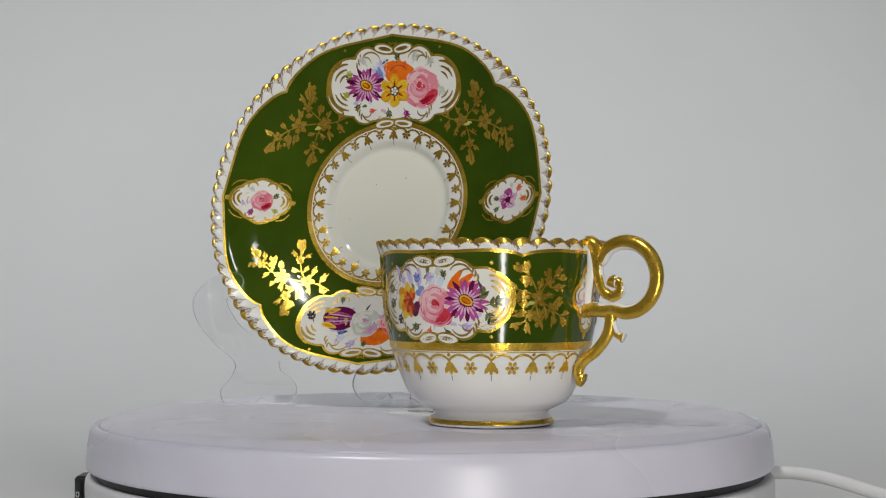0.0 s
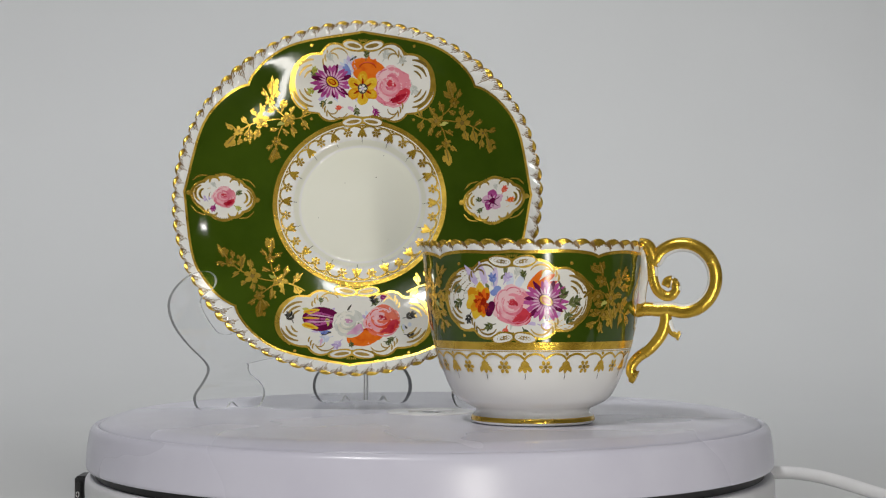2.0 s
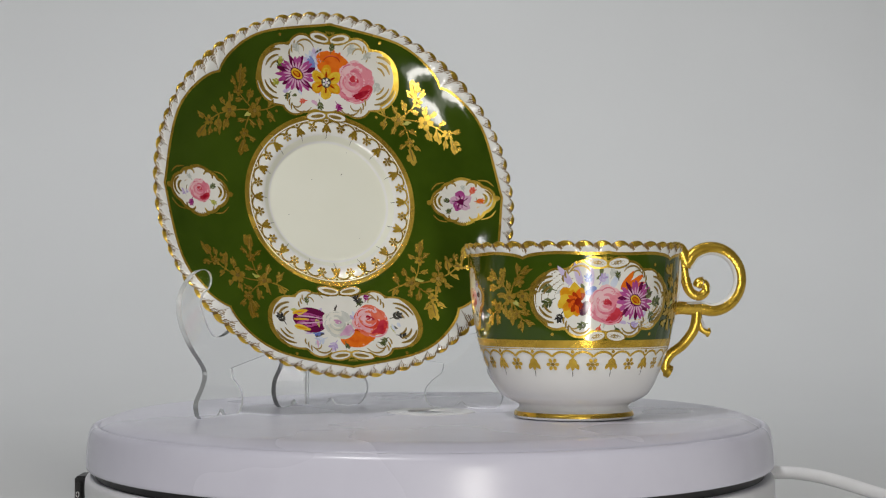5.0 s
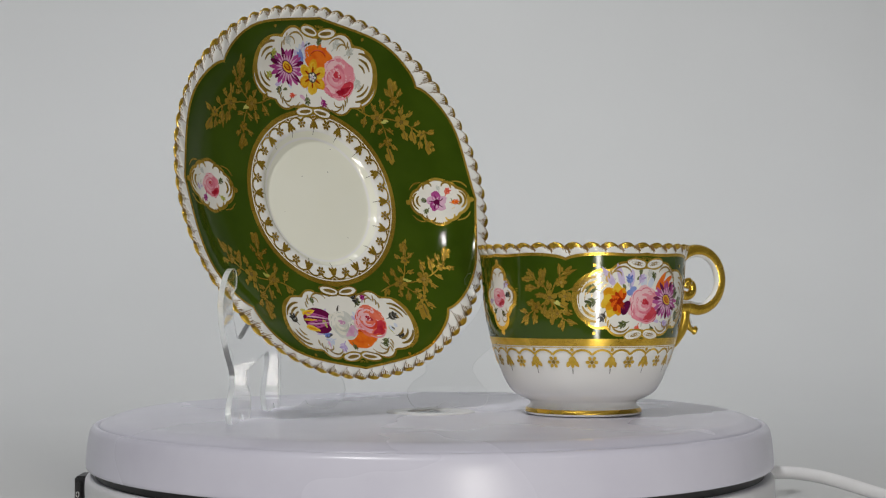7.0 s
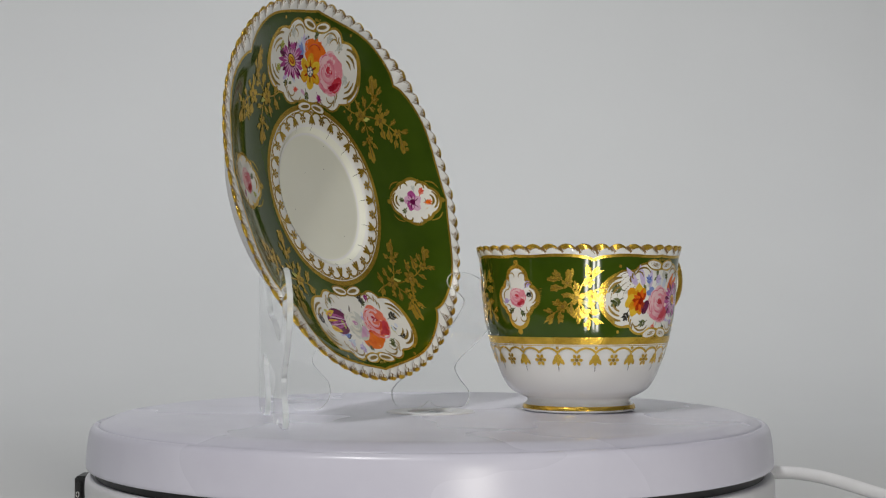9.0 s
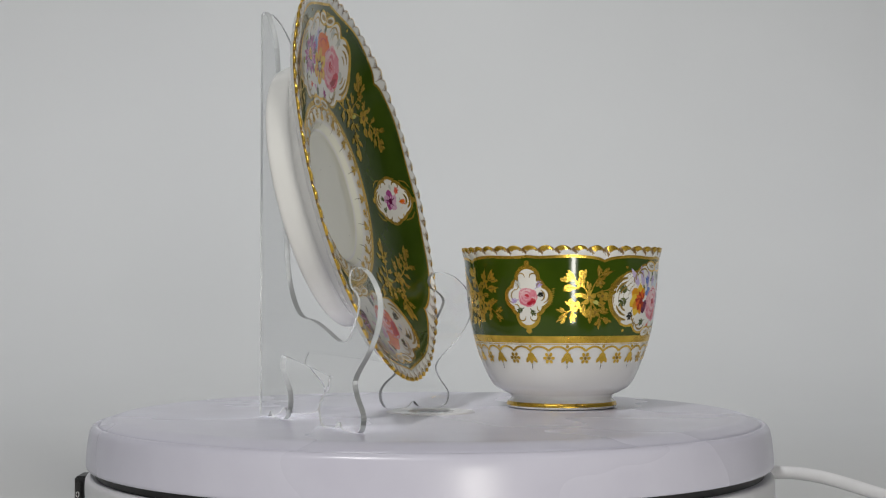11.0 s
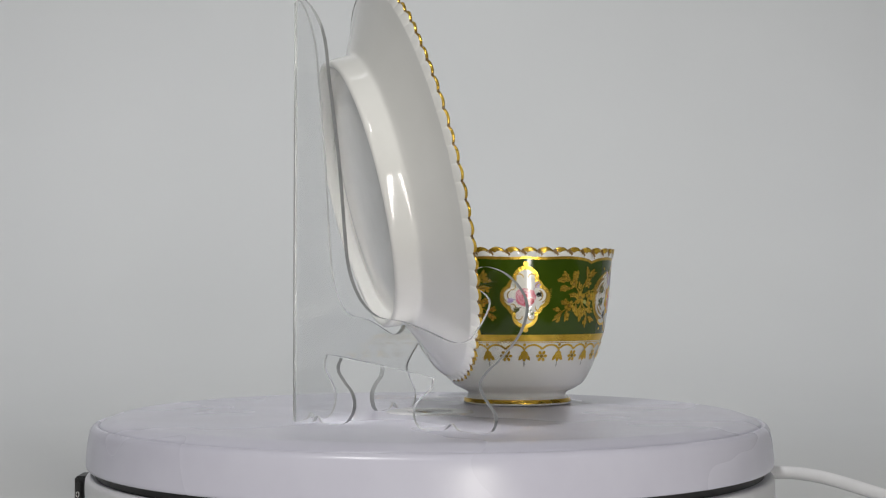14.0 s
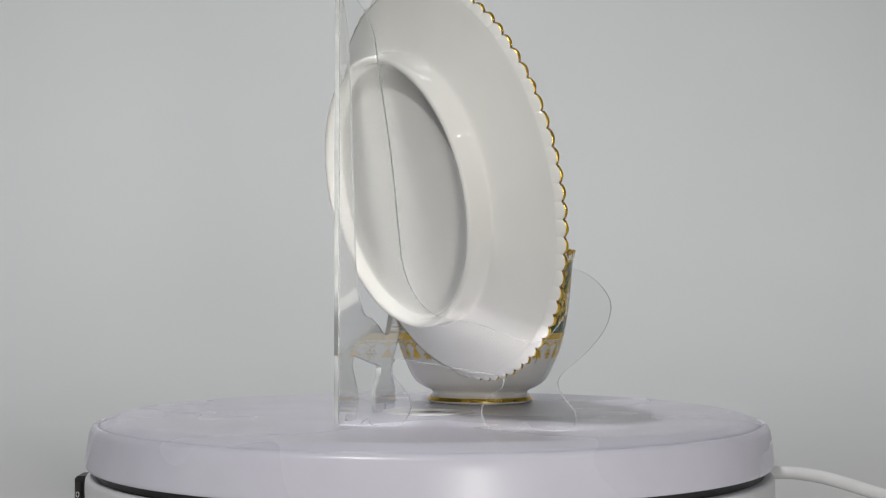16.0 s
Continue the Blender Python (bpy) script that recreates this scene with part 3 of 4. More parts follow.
def daisy(surf, R, parent, n=21, squash=0.82):
    b = Brush(surf, 0.13)
    tone = (PURPLE, PLUM, PURPLE)
    b.begin("petal")
    b.dab(0, 0, R * 0.62, R * 0.62 * squash, 0, PURPLE, 0.04, 18)
    for i in range(n):
        a = 360 / n * i + random.uniform(-5, 5)
        c, s = math.cos(radians(a)), math.sin(radians(a))
        b.begin("petal")
        L = R * (squash + (1 - squash) * abs(c)) * random.uniform(0.90, 1.06)
        b.petal(c * R * 0.2, s * R * 0.2 * squash, L - R * 0.2, R * 0.24, a, tone[i % 3], 0.08)
    for i in range(n):
        a = 360 / n * (i + 0.5)
        c, s = math.cos(radians(a)), math.sin(radians(a))
        b.begin("petal")
        b.petal(c * R * 0.26, s * R * 0.26 * squash, R * 0.46 * random.uniform(0.7, 1.1), R * 0.075, a, BLUSH, 0.08)
    b.begin("flower_eye")
    b.dab(0.02 * R, 0.02 * R, R * 0.36, R * 0.25, -32, PLUM, 0.03)
    b.dab(0.02 * R, 0.02 * R, R * 0.31, R * 0.20, -32, YELLOW, 0.03)
    b.dab(0.02 * R, 0.02 * R, R * 0.23, R * 0.13, -32, RUST, 0.03)
    b.dab(0.00 * R, 0.04 * R, R * 0.17, R * 0.07, -32, AMBER, 0.03)
    return b.done("daisy", parent, "painted purple daisy")


def pansy(surf, R, parent):
    b = Brush(surf, 0.14)
    for i in range(6):
        a = i * 60 + 90
        b.begin("petal")
        b.dab(math.cos(radians(a)) * R * 0.58, math.sin(radians(a)) * R * 0.58, R * 0.40, R * 0.32, a, YELLOW if i % 2 else AMBER, 0.07)
        b.dab(math.cos(radians(a)) * R * 0.66, math.sin(radians(a)) * R * 0.66, R * 0.24, R * 0.20, a, YELLOW, 0.07)
    for i in range(6):
        a = i * 60 + 90
        b.begin("vein")
        b.line([(math.cos(radians(a)) * R * q, math.sin(radians(a)) * R * q) for q in (0.24, 0.4, 0.6)], R * 0.10, RUST)
    b.begin("flower_eye")
    b.dab(0, 0, R * 0.30, R * 0.30, 0, SHADE, 0.05)
    for i in range(5):
        b.dab(math.cos(i * 1.257) * R * 0.16, math.sin(i * 1.257) * R * 0.16, R * 0.08, R * 0.08, 0, CREAM, 0.0, 8)
    b.dab(0, 0, R * 0.08, R * 0.08, 0, LILAC, 0, 8)
    return b.done("pansy", parent, "painted yellow pansy")


def small_flower(surf, R, parent, m=PURPLE, dark=PLUM, n=5, name="blossom", label="painted small blossom"):
    b = Brush(surf, 0.13)
    for i in range(n):
        a = 360 / n * i + 20
        b.begin("petal")
        b.petal(0, 0, R * random.uniform(0.85, 1.1), R * 0.84, a, m if i % 2 else BLUSH, 0.10)
    for i in range(n):
        a = 360 / n * i + 20
        b.line([(0, 0), (math.cos(radians(a)) * R * 0.35, math.sin(radians(a)) * R * 0.35), (math.cos(radians(a + 8)) * R * 0.7, math.sin(radians(a + 8)) * R * 0.7)], R * 0.08, dark)
    b.begin("flower_eye")
    b.dab(0, 0, R * 0.26, R * 0.26, 0, dark, 0.05)
    return b.done(name, parent, label)


def poppy(surf, rx, ry, parent, rot=0, m=ORANGE, name="poppy", label="painted orange poppy"):
    b = Brush(surf, 0.115)
    b.begin("petal")
    b.dab(0, 0, rx, ry, rot, m, 0.07, 20)
    for i in range(5):
        a = 30 + i * 30
        b.begin("petal")
        b.petal(math.cos(radians(a)) * rx * 0.25, math.sin(radians(a)) * ry * 0.2, rx * 0.62, ry * 0.42, a + rot, m, 0.06)
    b.curl(0, -ry * 0.3, rx * 0.6, 30, 120, ry * 0.10, RUST)
    b.curl(0, -ry * 0.5, rx * 0.75, 45, 90, ry * 0.07, CORAL)
    return b.done(name, parent, label)


def tulip(surf, R, parent):
    b = Brush(surf, 0.13)
    b.begin("petal")
    b.dab(R * 0.08, 0, R * 0.98, R * 0.74, 0, PLUM, 0.03, 22)
    for y, rot, m in ((0.30, -8, PURPLE), (-0.30, 8, PURPLE), (0.0, 0, PLUM)):
        b.begin("petal")
        b.petal(-R * 0.80, R * y, R * 1.75, R * 0.44, rot, m, 0.03)
    for y, rot, w in ((0.44, 14, 0.30), (-0.46, -14, 0.32), (0.05, 0, 0.12)):
        b.begin("petal")
        b.petal(-R * 0.92, R * y * 0.75, R * 0.95, R * w, rot, YELLOW, 0.05)
        b.petal(-R * 0.80, R * y * 0.85, R * 0.62, R * w * 0.4, rot, AMBER, 0.05)
    for y in (0.22, -0.20):
        b.line([(-R * 0.6, R * y), (0, R * y * 0.9), (R * 0.8, R * y * 0.4)], R * 0.07, BLUSH)
    return b.done("tulip", parent, "painted purple and yellow tulip")


def foliage(surf, spots, parent, label="painted leaves and sprigs"):
    """Leaves at (x, y, length, turn, paint)."""
    b = Brush(surf, 0.105)
    for x, y, L, rot, m in spots:
        a = radians(rot)
        b.begin("leaf")
        b.line([(x, y), (x + math.cos(a) * L * 0.5, y + math.sin(a) * L * 0.5), (x + math.cos(a + 0.15) * L, y + math.sin(a + 0.15) * L)], 0.35, m)
        for s in (-1, 1):
            for q in (0.35, 0.65):
                b.petal(x + math.cos(a) * L * q, y + math.sin(a) * L * q, L * 0.5, L * 0.22, rot + s * 42, m, 0.1)
        b.petal(x + math.cos(a) * L * 0.75, y + math.sin(a) * L * 0.75, L * 0.45, L * 0.24, rot + 8, m, 0.1)
    return b.done("foliage", parent, label)


def filler(surf, W, H, parent):
    """Many small dabs of leaf and shadow between the flowers."""
    b = Brush(surf, 0.103)
    for i in range(34):
        x, y = random.uniform(-W, W), random.uniform(-H, H)
        if (x / W) ** 2 + (y / H) ** 2 > 1:
            continue
        m = (LEAF, LIME, SHADE, WASH, PALEBLUE, LILAC, BLUSH, LEAF)[i % 8]
        b.begin("leaf")
        b.petal(x, y, random.uniform(1.8, 4.2), random.uniform(0.8, 1.7), random.uniform(0, 360), m, 0.14)
    return b.done("small_leaves", parent, "small painted leaves and shadows between flowers")


def scrollwork(surf, W, H, parent, inner=True):
    """Gilt shells at the ends, scrolls on the lobes, ribbon loops at top and foot of a wide panel."""
    b = Brush(surf, 0.12)
    for s in (-1, 1):
        f, sg = (0 if s > 0 else 180), s
        # broad end scroll and its flame strokes
        b.begin("scroll")
        b.curl(s * W * 0.60, 0.2, W * 0.385, f - sg * 62, sg * 124, 1.7, GOLD, 0.0)
        for up in (1, -1):
            for q in range(3):
                b.begin("flourish")
                b.curl(s * W * 0.665, up * 1.2, H * (0.52 - 0.125 * q), f + sg * up * (84 - 8 * q), -sg * up * (70 - 6 * q), 0.95 - 0.12 * q, DARKGOLD, -0.12)
            b.begin("dot")
            b.dab(s * W * 0.72, up * H * 0.92, 0.62, 0.62, 0, GOLD, 0.0, 8)
            # scrolls on the lobes
            b.begin("scroll")
            b.curl(s * W * 0.34, up * H * 0.60, H * 0.30, 90 * up - s * up * 70, s * up * 130, 0.6, DARKGOLD, 0.08)
            b.begin("scroll")
            b.curl(s * W * 0.42, up * H * 0.62, H * 0.16, 90 * up - s * up * 60, s * up * 150, 0.5, DARKGOLD, 0.2)
            for q in range(3):
                b.begin("flourish")
                b.line([(s * W * (0.50 + 0.03 * q), up * H * (0.84 - 0.10 * q)), (s * W * (0.505 + 0.03 * q), up * H * (0.74 - 0.10 * q)), (s * W * (0.49 + 0.03 * q), up * H * (0.66 - 0.10 * q))], 0.6, DARKGOLD)
    for up in (1, -1):
        y = up * H * 0.93
        for s in (-1, 1):
            b.begin("dot")
            b.dab(s * W * 0.14, y + up * 0.5, W * 0.160, 2.15, s * up * 9, GOLD, 0.03, 20)
        for s in (-1, 1):
            b.dab(s * W * 0.145, y + up * 0.5, W * 0.135, 1.50, s * up * 9, PANEL, 0.03, 20)
            b.dab(s * W * 0.130, y + up * 0.5, W * 0.095, 0.75, s * up * 9, DARKGOLD, 0.03, 16)
        b.begin("dot")
        b.dab(0, y, 0.45, 1.5, 0, GOLD, 0.0, 10)
        for q in range(-2, 3):
            b.begin("flourish")
            b.line([(q * 0.55, y + up * 1.9), (q * 0.75, y + up * 2.5), (q * 0.95, y + up * 3.0)], 0.32, GOLD)
    return b.done("scrollwork", parent, "gilt scrollwork")


def gold_leaf(b, x, y, size, rot, m=GOLD):
    """A stalked gilt leaf with a bent tip, two side lobes and dark veins."""
    b.begin("leaf")
    c, n = math.cos(radians(rot)), math.sin(radians(rot))
    b.line([(x, y), (x + c * size * 0.25, y + n * size * 0.25), (x + c * size * 0.5, y + n * size * 0.5)], size * 0.12, m, False, 3)
    bx, by = x + c * size * 0.22, y + n * size * 0.22
    bend = random.choice((-1, 1)) * random.uniform(6, 14)
    b.petal(bx, by, size * random.uniform(1.0, 1.12), size * 0.40, rot + bend, m, 0.20)
    for d in (42, -42):
        q = random.uniform(0.18, 0.42)
        b.petal(bx + c * size * q, by + n * size * q, size * random.uniform(0.36, 0.48), size * 0.36, rot + d * 0.9 + random.uniform(-8, 8), m, 0.14)
        b.dab(bx + c * size * (0.72 + 0.1 * d / 42) - n * size * 0.14 * d / 42, by + n * size * (0.72 + 0.1 * d / 42) + c * size * 0.14 * d / 42, size * 0.16, size * 0.13, rot, m, 0.12, 8)
    e = radians(rot + bend)
    b.line([(bx, by), (bx + math.cos(e) * size * 0.35, by + math.sin(e) * size * 0.35), (bx + math.cos(e) * size * 0.75, by + math.sin(e) * size * 0.75)], size * 0.07, DARKGOLD, True, 3)


def gold_blossom(b, x, y, size, m=GOLD):
    ph = random.uniform(0, 72)
    b.begin("blossom")
    for i in range(5):
        a = radians(ph + i * 72)
        b.dab(x + size * 0.66 * math.cos(a), y + size * 0.66 * math.sin(a), size * 0.44, size * 0.37, ph + i * 72, m, 0.08, 10)
    b.dab(x, y, size * 0.28, size * 0.28, 0, DARKGOLD, 0.0, 8)


def spray(surf, parent, stems, leaves, blossoms):
    """Gilt flower spray: leaves run from their stalk to their tip."""
    b = Brush(surf, 0.09)
    for pts in stems:
        b.begin("stem")
        b.line(pts, 0.5, GOLD, True, 6)
    for x0, y0, x1, y1 in leaves:
        dx, dy = x1 - x0 + random.uniform(-0.4, 0.4), y1 - y0 + random.uniform(-0.4, 0.4)
        size = math.hypot(dx, dy) / 1.28
        gold_leaf(b, x0, y0, max(size * 1.06, 3.2), math.degrees(math.atan2(dy, dx)))
    for x, y, size in blossoms:
        gold_blossom(b, x, y, size)
    x, y, size = blossoms[0]
    for q in ((0.9, -0.9), (1.5, -0.5)):
        b.begin("leaf")
        b.petal(x + q[0] * size * 0.6, y + q[1] * size * 0.6, size * 0.9, size * 0.36, random.uniform(-60, 20), LIME)
    return b.done("gilt_spray", parent, "gilt flower spray")


def border(surf, count, parent, flower, bell, line_hi, line_lo, unit, scale=1.0, shift=0.0):
    """Gilt festoon with bells and blossoms; x runs round in steps, y out from the bells' tips."""
    b = Brush(surf, 0.06)
    for i in range(count):
        x = i * unit + shift
        b.begin("festoon")
        for k in range(2):
            x0 = x + k * unit / 2
            b.line([(x0, line_lo), (x0 + unit * 0.10, line_hi - 0.1), (x0 + unit * 0.25, line_hi + 0.30 * scale), (x0 + unit * 0.40, line_hi - 0.1), (x0 + unit * 0.5, line_lo)], 0.52 * scale, GOLD, False, 3)
        xb = x
        b.begin("bell")
        b.dab(xb, line_hi + 0.3 * scale, 0.42 * scale, 0.42 * scale, 0, GOLD, 0, 8)
        b.dab(xb, bell + 0.4 * scale, 1.0 * scale, 1.1 * scale, 0, GOLD, 0.02, 10)
        for s in (-1, 0, 1):
            b.petal(xb + s * 0.5 * scale, bell + 0.3 * scale, 1.7 * scale, 1.0 * scale, -90 + s * 36, GOLD)
        b.line([(xb, bell + 1.0 * scale), (xb, bell + 1.8 * scale), (xb, line_lo)], 0.4 * scale, GOLD, False, 2)
        b.line([(xb, bell - 1.4 * scale), (xb, bell - 2.1 * scale), (xb - 0.05, bell - 2.8 * scale)], 0.16 * scale, SHADE, True, 2)
        xf = x + unit / 2
        b.begin("blossom")
        for k in range(6):
            a = k * 60
            b.dab(xf + 1.0 * scale * math.cos(radians(a)), flower + 1.0 * scale * math.sin(radians(a)), 0.56 * scale, 0.42 * scale, a, GOLD, 0, 8)
        b.dab(xf, flower, 0.45 * scale, 0.45 * scale, 0, DARKGOLD, 0, 8)
    return b.done("gilt_border", parent, "gilt border of bells and blossoms")


def ring_band(surf_polar, lo, hi, parent, name, label, m=GOLD, n=240, rows=3, lift=0.075):
    """A band round the whole piece; lo and hi are functions of the turn."""
    bm, cols = bmesh.new(), []
    for k in range(n):
        a = 2 * math.pi * k / n
        cols.append([bm.verts.new(surf_polar(a, lo(a) + (hi(a) - lo(a)) * i / (rows - 1), lift)) for i in range(rows)])
    for k in range(n):
        p, q = cols[k], cols[(k + 1) % n]
        for i in range(rows - 1):
            bm.faces.new((p[i], q[i], q[i + 1], p[i + 1]))
    return part(name, bm, m, parent, label)


def decorate_saucer(ob):
    polar = lambda a, r, lift: on_saucer(r * math.cos(a), r * math.sin(a), lift)
    ring_band(polar, lambda a: 33.7, lambda a: 35.6, ob, "gilt_ring", "burnished gilt ring round the well")
    ring_band(polar, lambda a: 32.95, lambda a: 33.2, ob, "gilt_line", "fine gilt line")
    ring_band(polar, lambda a: green_edge(a) - 0.55, lambda a: green_edge(a) + 0.35, ob, "gilt_edge_line", "gilt line along the green ground", n=480)
    # border round the well: x turns, y is the radius
    bend = lambda x, y, lift: on_saucer(y * math.sin(-x / 31.0), y * math.cos(x / 31.0), lift)
    border(bend, 16, ob, 30.4, 29.6, 32.5, 31.4, 2 * math.pi * 31.0 / 16, 1.3)
    b = Brush(on_saucer, 0.05)
    for x, y, r in ((6.2, 11.6, 0.28), (-6.6, 9.0, 0.22), (-17, -6, 0.16), (12, -15, 0.15), (9, 21, 0.16)):
        b.begin("speck")
        b.dab(x, y, r, r * 0.8, 20, SHADE, 0.1, 8)
    b.done("kiln_speck", ob, "tiny dark kiln specks in the glaze")
    # two wide panels
    wide = [(0, 0, 12.8), (-8.5, 0, 12.6), (8.5, 0, 12.6), (-18.4, 0.2, 10.9), (18.4, 0.2, 10.9), (-20.2, -2.0, 9.4), (20.2, -2.0, 9.4), (-11.4, 9.6, 5.6), (11.4, 9.6, 5.6), (-5.5, 8.4, 5.2), (5.5, 8.4, 5.2), (-13.2, -9.2, 5.3), (13.2, -9.2, 5.3), (-8.4, -8.6, 4.6), (8.4, -8.6, 4.6)]
    top = shifted(on_saucer, 0.0, 49.6)
    p = cartouche(top, wide, ob, "white reserve painted with a bouquet")
    scrollwork(top, 29.5, 15.6, p)
    filler(top, 22, 10, p)
    foliage(top, [(-19, 1, 4.5, 110, LEAF), (-19, -2, 4, 200, LIME), (-21, 3, 3.5, 70, LIME), (-15, -6, 3.5, 230, LEAF), (-3, -8, 4, 280, LEAF), (4, -8.5, 4, 300, PURPLE), (8, 9, 4.5, 60, WASH), (14, 8, 4, 30, WASH), (-12, 8.5, 4, 130, WASH), (1, 9.5, 3.5, 80, LEAF), (20, 1, 5, -70, WASH), (-8, -9, 3, 190, CORAL)], p)
    b = Brush(shifted(top, -4.6, 4.6), 0.112)
    for k in range(9):
        a = 55 + k * 17
        b.begin("petal")
        b.petal(0, 0, 7.0 * random.uniform(0.85, 1.05), 2.4, a, PALEBLUE if k % 3 else LILAC, 0.1)
    for k in range(6):
        a = 120 + k * 18
        b.begin("petal")
        b.petal(-0.6, -0.4, 4.6 * random.uniform(0.8, 1.1), 1.5, a, BLUE, 0.12)
    b.done("cornflower", p, "painted pale blue cornflower")
    poppy(shifted(top, 1.8, 6.0), 7.0, 4.6, p, -8)
    daisy(shifted(top, -13.0, 0.8), 8.6, p)
    rose(shifted(top, 12.0, -0.8), 10.2, p)
    pansy(shifted(top, -0.2, -1.4), 7.0, p)
    low = shifted(on_saucer, 0.3, -51.4)
    wide2 = [(x * 1.06, -y * 0.9, r * 0.95) for x, y, r in wide]
    p = cartouche(low, wide2, ob, "white reserve painted with a bouquet")
    scrollwork(low, 31, 14.2, p)
    filler(low, 23, 9, p)
    foliage(low, [(-8, -6, 5, 200, PALEBLUE), (-4, -7, 5, 230, LILAC), (-9, -4, 4, 180, BLUE), (6, 7, 4, 50, LEAF), (8, 7.5, 4.5, 110, SHADE), (10, 9, 3.5, 70, PURPLE), (20, -5, 4, -10, SHADE), (17, -6, 3.5, 210, LEAF), (-14, 7.5, 3, 90, LEAF), (19, 2, 5, 20, SHADE), (12, -8, 3, -20, LEAF), (-1, -7.5, 3, 280, LEAF), (-24, -1, 5, 120, SHADE)], p)
    poppy(shifted(low, 4.0, -6.0), 7.4, 4.0, p, 5)
    tulip(shifted(low, -14.2, 1.4), 7.2, p)
    rose(shifted(low, 11.2, 1.2), 8.8, p, ROSE_L, CORAL, ROSE_D)
    rose(shifted(low, -2.2, -0.2), 7.8, p, CREAM, WASH, BLUSH, "white_rose", "painted white rose")
    # two small panels
    small = [(0, 0, 7), (-6.2, 0, 5.2), (6.2, 0, 5.2), (0, 4.2, 4.8), (0, -4.4, 4.8), (-3.6, 3.4, 4.2), (3.6, 3.4, 4.2), (-3.6, -3.4, 4.2), (3.6, -3.4, 4.2)]
    for sx, pink in ((-1, True), (1, False)):
        s = shifted(on_saucer, sx * 54.9, -0.2)
        p = cartouche(s, small, ob, "small white reserve with one blossom", False)
        b = Brush(s, 0.12)
        for q in (-1, 1):
            for k in range(2):
                b.curl(q * (6.8 - 0.2 * k), 0.4, 4.0 - 1.5 * k, (0 if q > 0 else 180) - 60, 120, 0.85, GOLD)
            b.curl(q * 3.6, 6.2, 2.2, 90 - q * 110, q * 190, 0.85, GOLD, 0.3)
            b.curl(q * 3.6, -6.4, 2.2, -90 + q * 110, -q * 190, 0.85, GOLD, 0.3)
            b.dab(q * 12.9, 0, 1.3, 1.1, 0, GOLD, 0.05)
            b.line([(q * 6.5, -8.4), (q * 9.8, -7.6), (q * 12.0, -5.2)], 0.55, GOLD)
            b.line([(q * 6.5, 8.4), (q * 9.8, 7.6), (q * 12.0, 5.2)], 0.55, GOLD)
        for q in range(-4, 5):
            b.line([(q * 0.75, -8.9 + abs(q) * 0.18), (q * 0.85, -9.6 + abs(q) * 0.18), (q * 0.95, -10.3 + abs(q) * 0.2)], 0.35, GOLD)
            b.line([(q * 0.75, 8.9 - abs(q) * 0.18), (q * 0.85, 9.6 - abs(q) * 0.18), (q * 0.95, 10.2 - abs(q) * 0.2)], 0.35, GOLD)
        b.done("scrollwork", p, "gilt scrollwork")
        if pink:
            foliage(s, [(-4, -1, 3.6, 190, LILAC), (-3, -3, 3.4, 250, PURPLE), (4, 1, 3.2, 40, LEAF), (4, -3, 3, -30, LIME), (-3, 3.5, 2.6, 130, WASH)], p)
            rose(shifted(s, 0.2, 0.2), 5.6, p)
        else:
            foliage(s, [(3, 2, 3.6, 60, CORAL), (4.5, -0.5, 3.4, 0, ORANGE), (-4, 0, 3, 160, LEAF), (-4, -2.5, 3, 220, LEAF), (1, 4, 2.6, 100, WASH)], p)
            small_flower(shifted(s, -0.6, -0.2), 4.8, p)
    # four sprays
    stems = [[(20.5, 38.0), (25.5, 35.6), (30.6, 34.4)], [(30.6, 34.4), (36, 34.2), (41.5, 33.0)], [(41.5, 33.0), (46, 31.0), (50.0, 28.1), (52.5, 26.5)], [(30.6, 34.4), (34.4, 37.4), (38.1, 41.1)], [(31.5, 34), (33.8, 30), (35.1, 25.0)]]
    leaves = [(37.6, 42.2, 36.4, 50.4), (37.2, 42.2, 34.2, 46.0), (38.8, 42.2, 41.4, 45.8), (33.6, 37.0, 32.0, 42.0), (35.2, 38.4, 38.6, 37.2), (41.2, 35.0, 40.6, 39.6), (43.0, 34.4, 45.6, 37.0), (42.0, 30.8, 43.1, 25.8), (46.0, 30.8, 46.8, 24.0),
              (46.4, 31.0, 49.0, 33.2), (51.2, 28.6, 55.6, 29.2), (51.4, 26.8, 54.6, 20.6), (49.6, 26.4, 50.0, 22.6), (35.1, 23.8, 35.6, 16.0), (34.0, 24.4, 31.0, 22.6), (36.2, 24.2, 38.8, 21.8), (25.0, 35.8, 23.0, 39.6), (25.4, 35.4, 23.4, 30.4), (29.4, 32.6, 27.6, 28.2), (30.0, 36.2, 28.8, 40.0), (34.2, 30.4, 37.6, 29.4), (33.2, 30.8, 31.0, 28.0)]
    blossoms = [(30.6, 34.4, 2.9), (41.5, 33.0, 3.1), (38.1, 41.1, 2.0), (35.1, 25.0, 1.9), (50.2, 28.0, 1.9)]
    for sx in (1, -1):
        for sy in (1, -1):
            spray(shifted(on_saucer, 0, 0, sx, sy), ob, stems, leaves, blossoms)


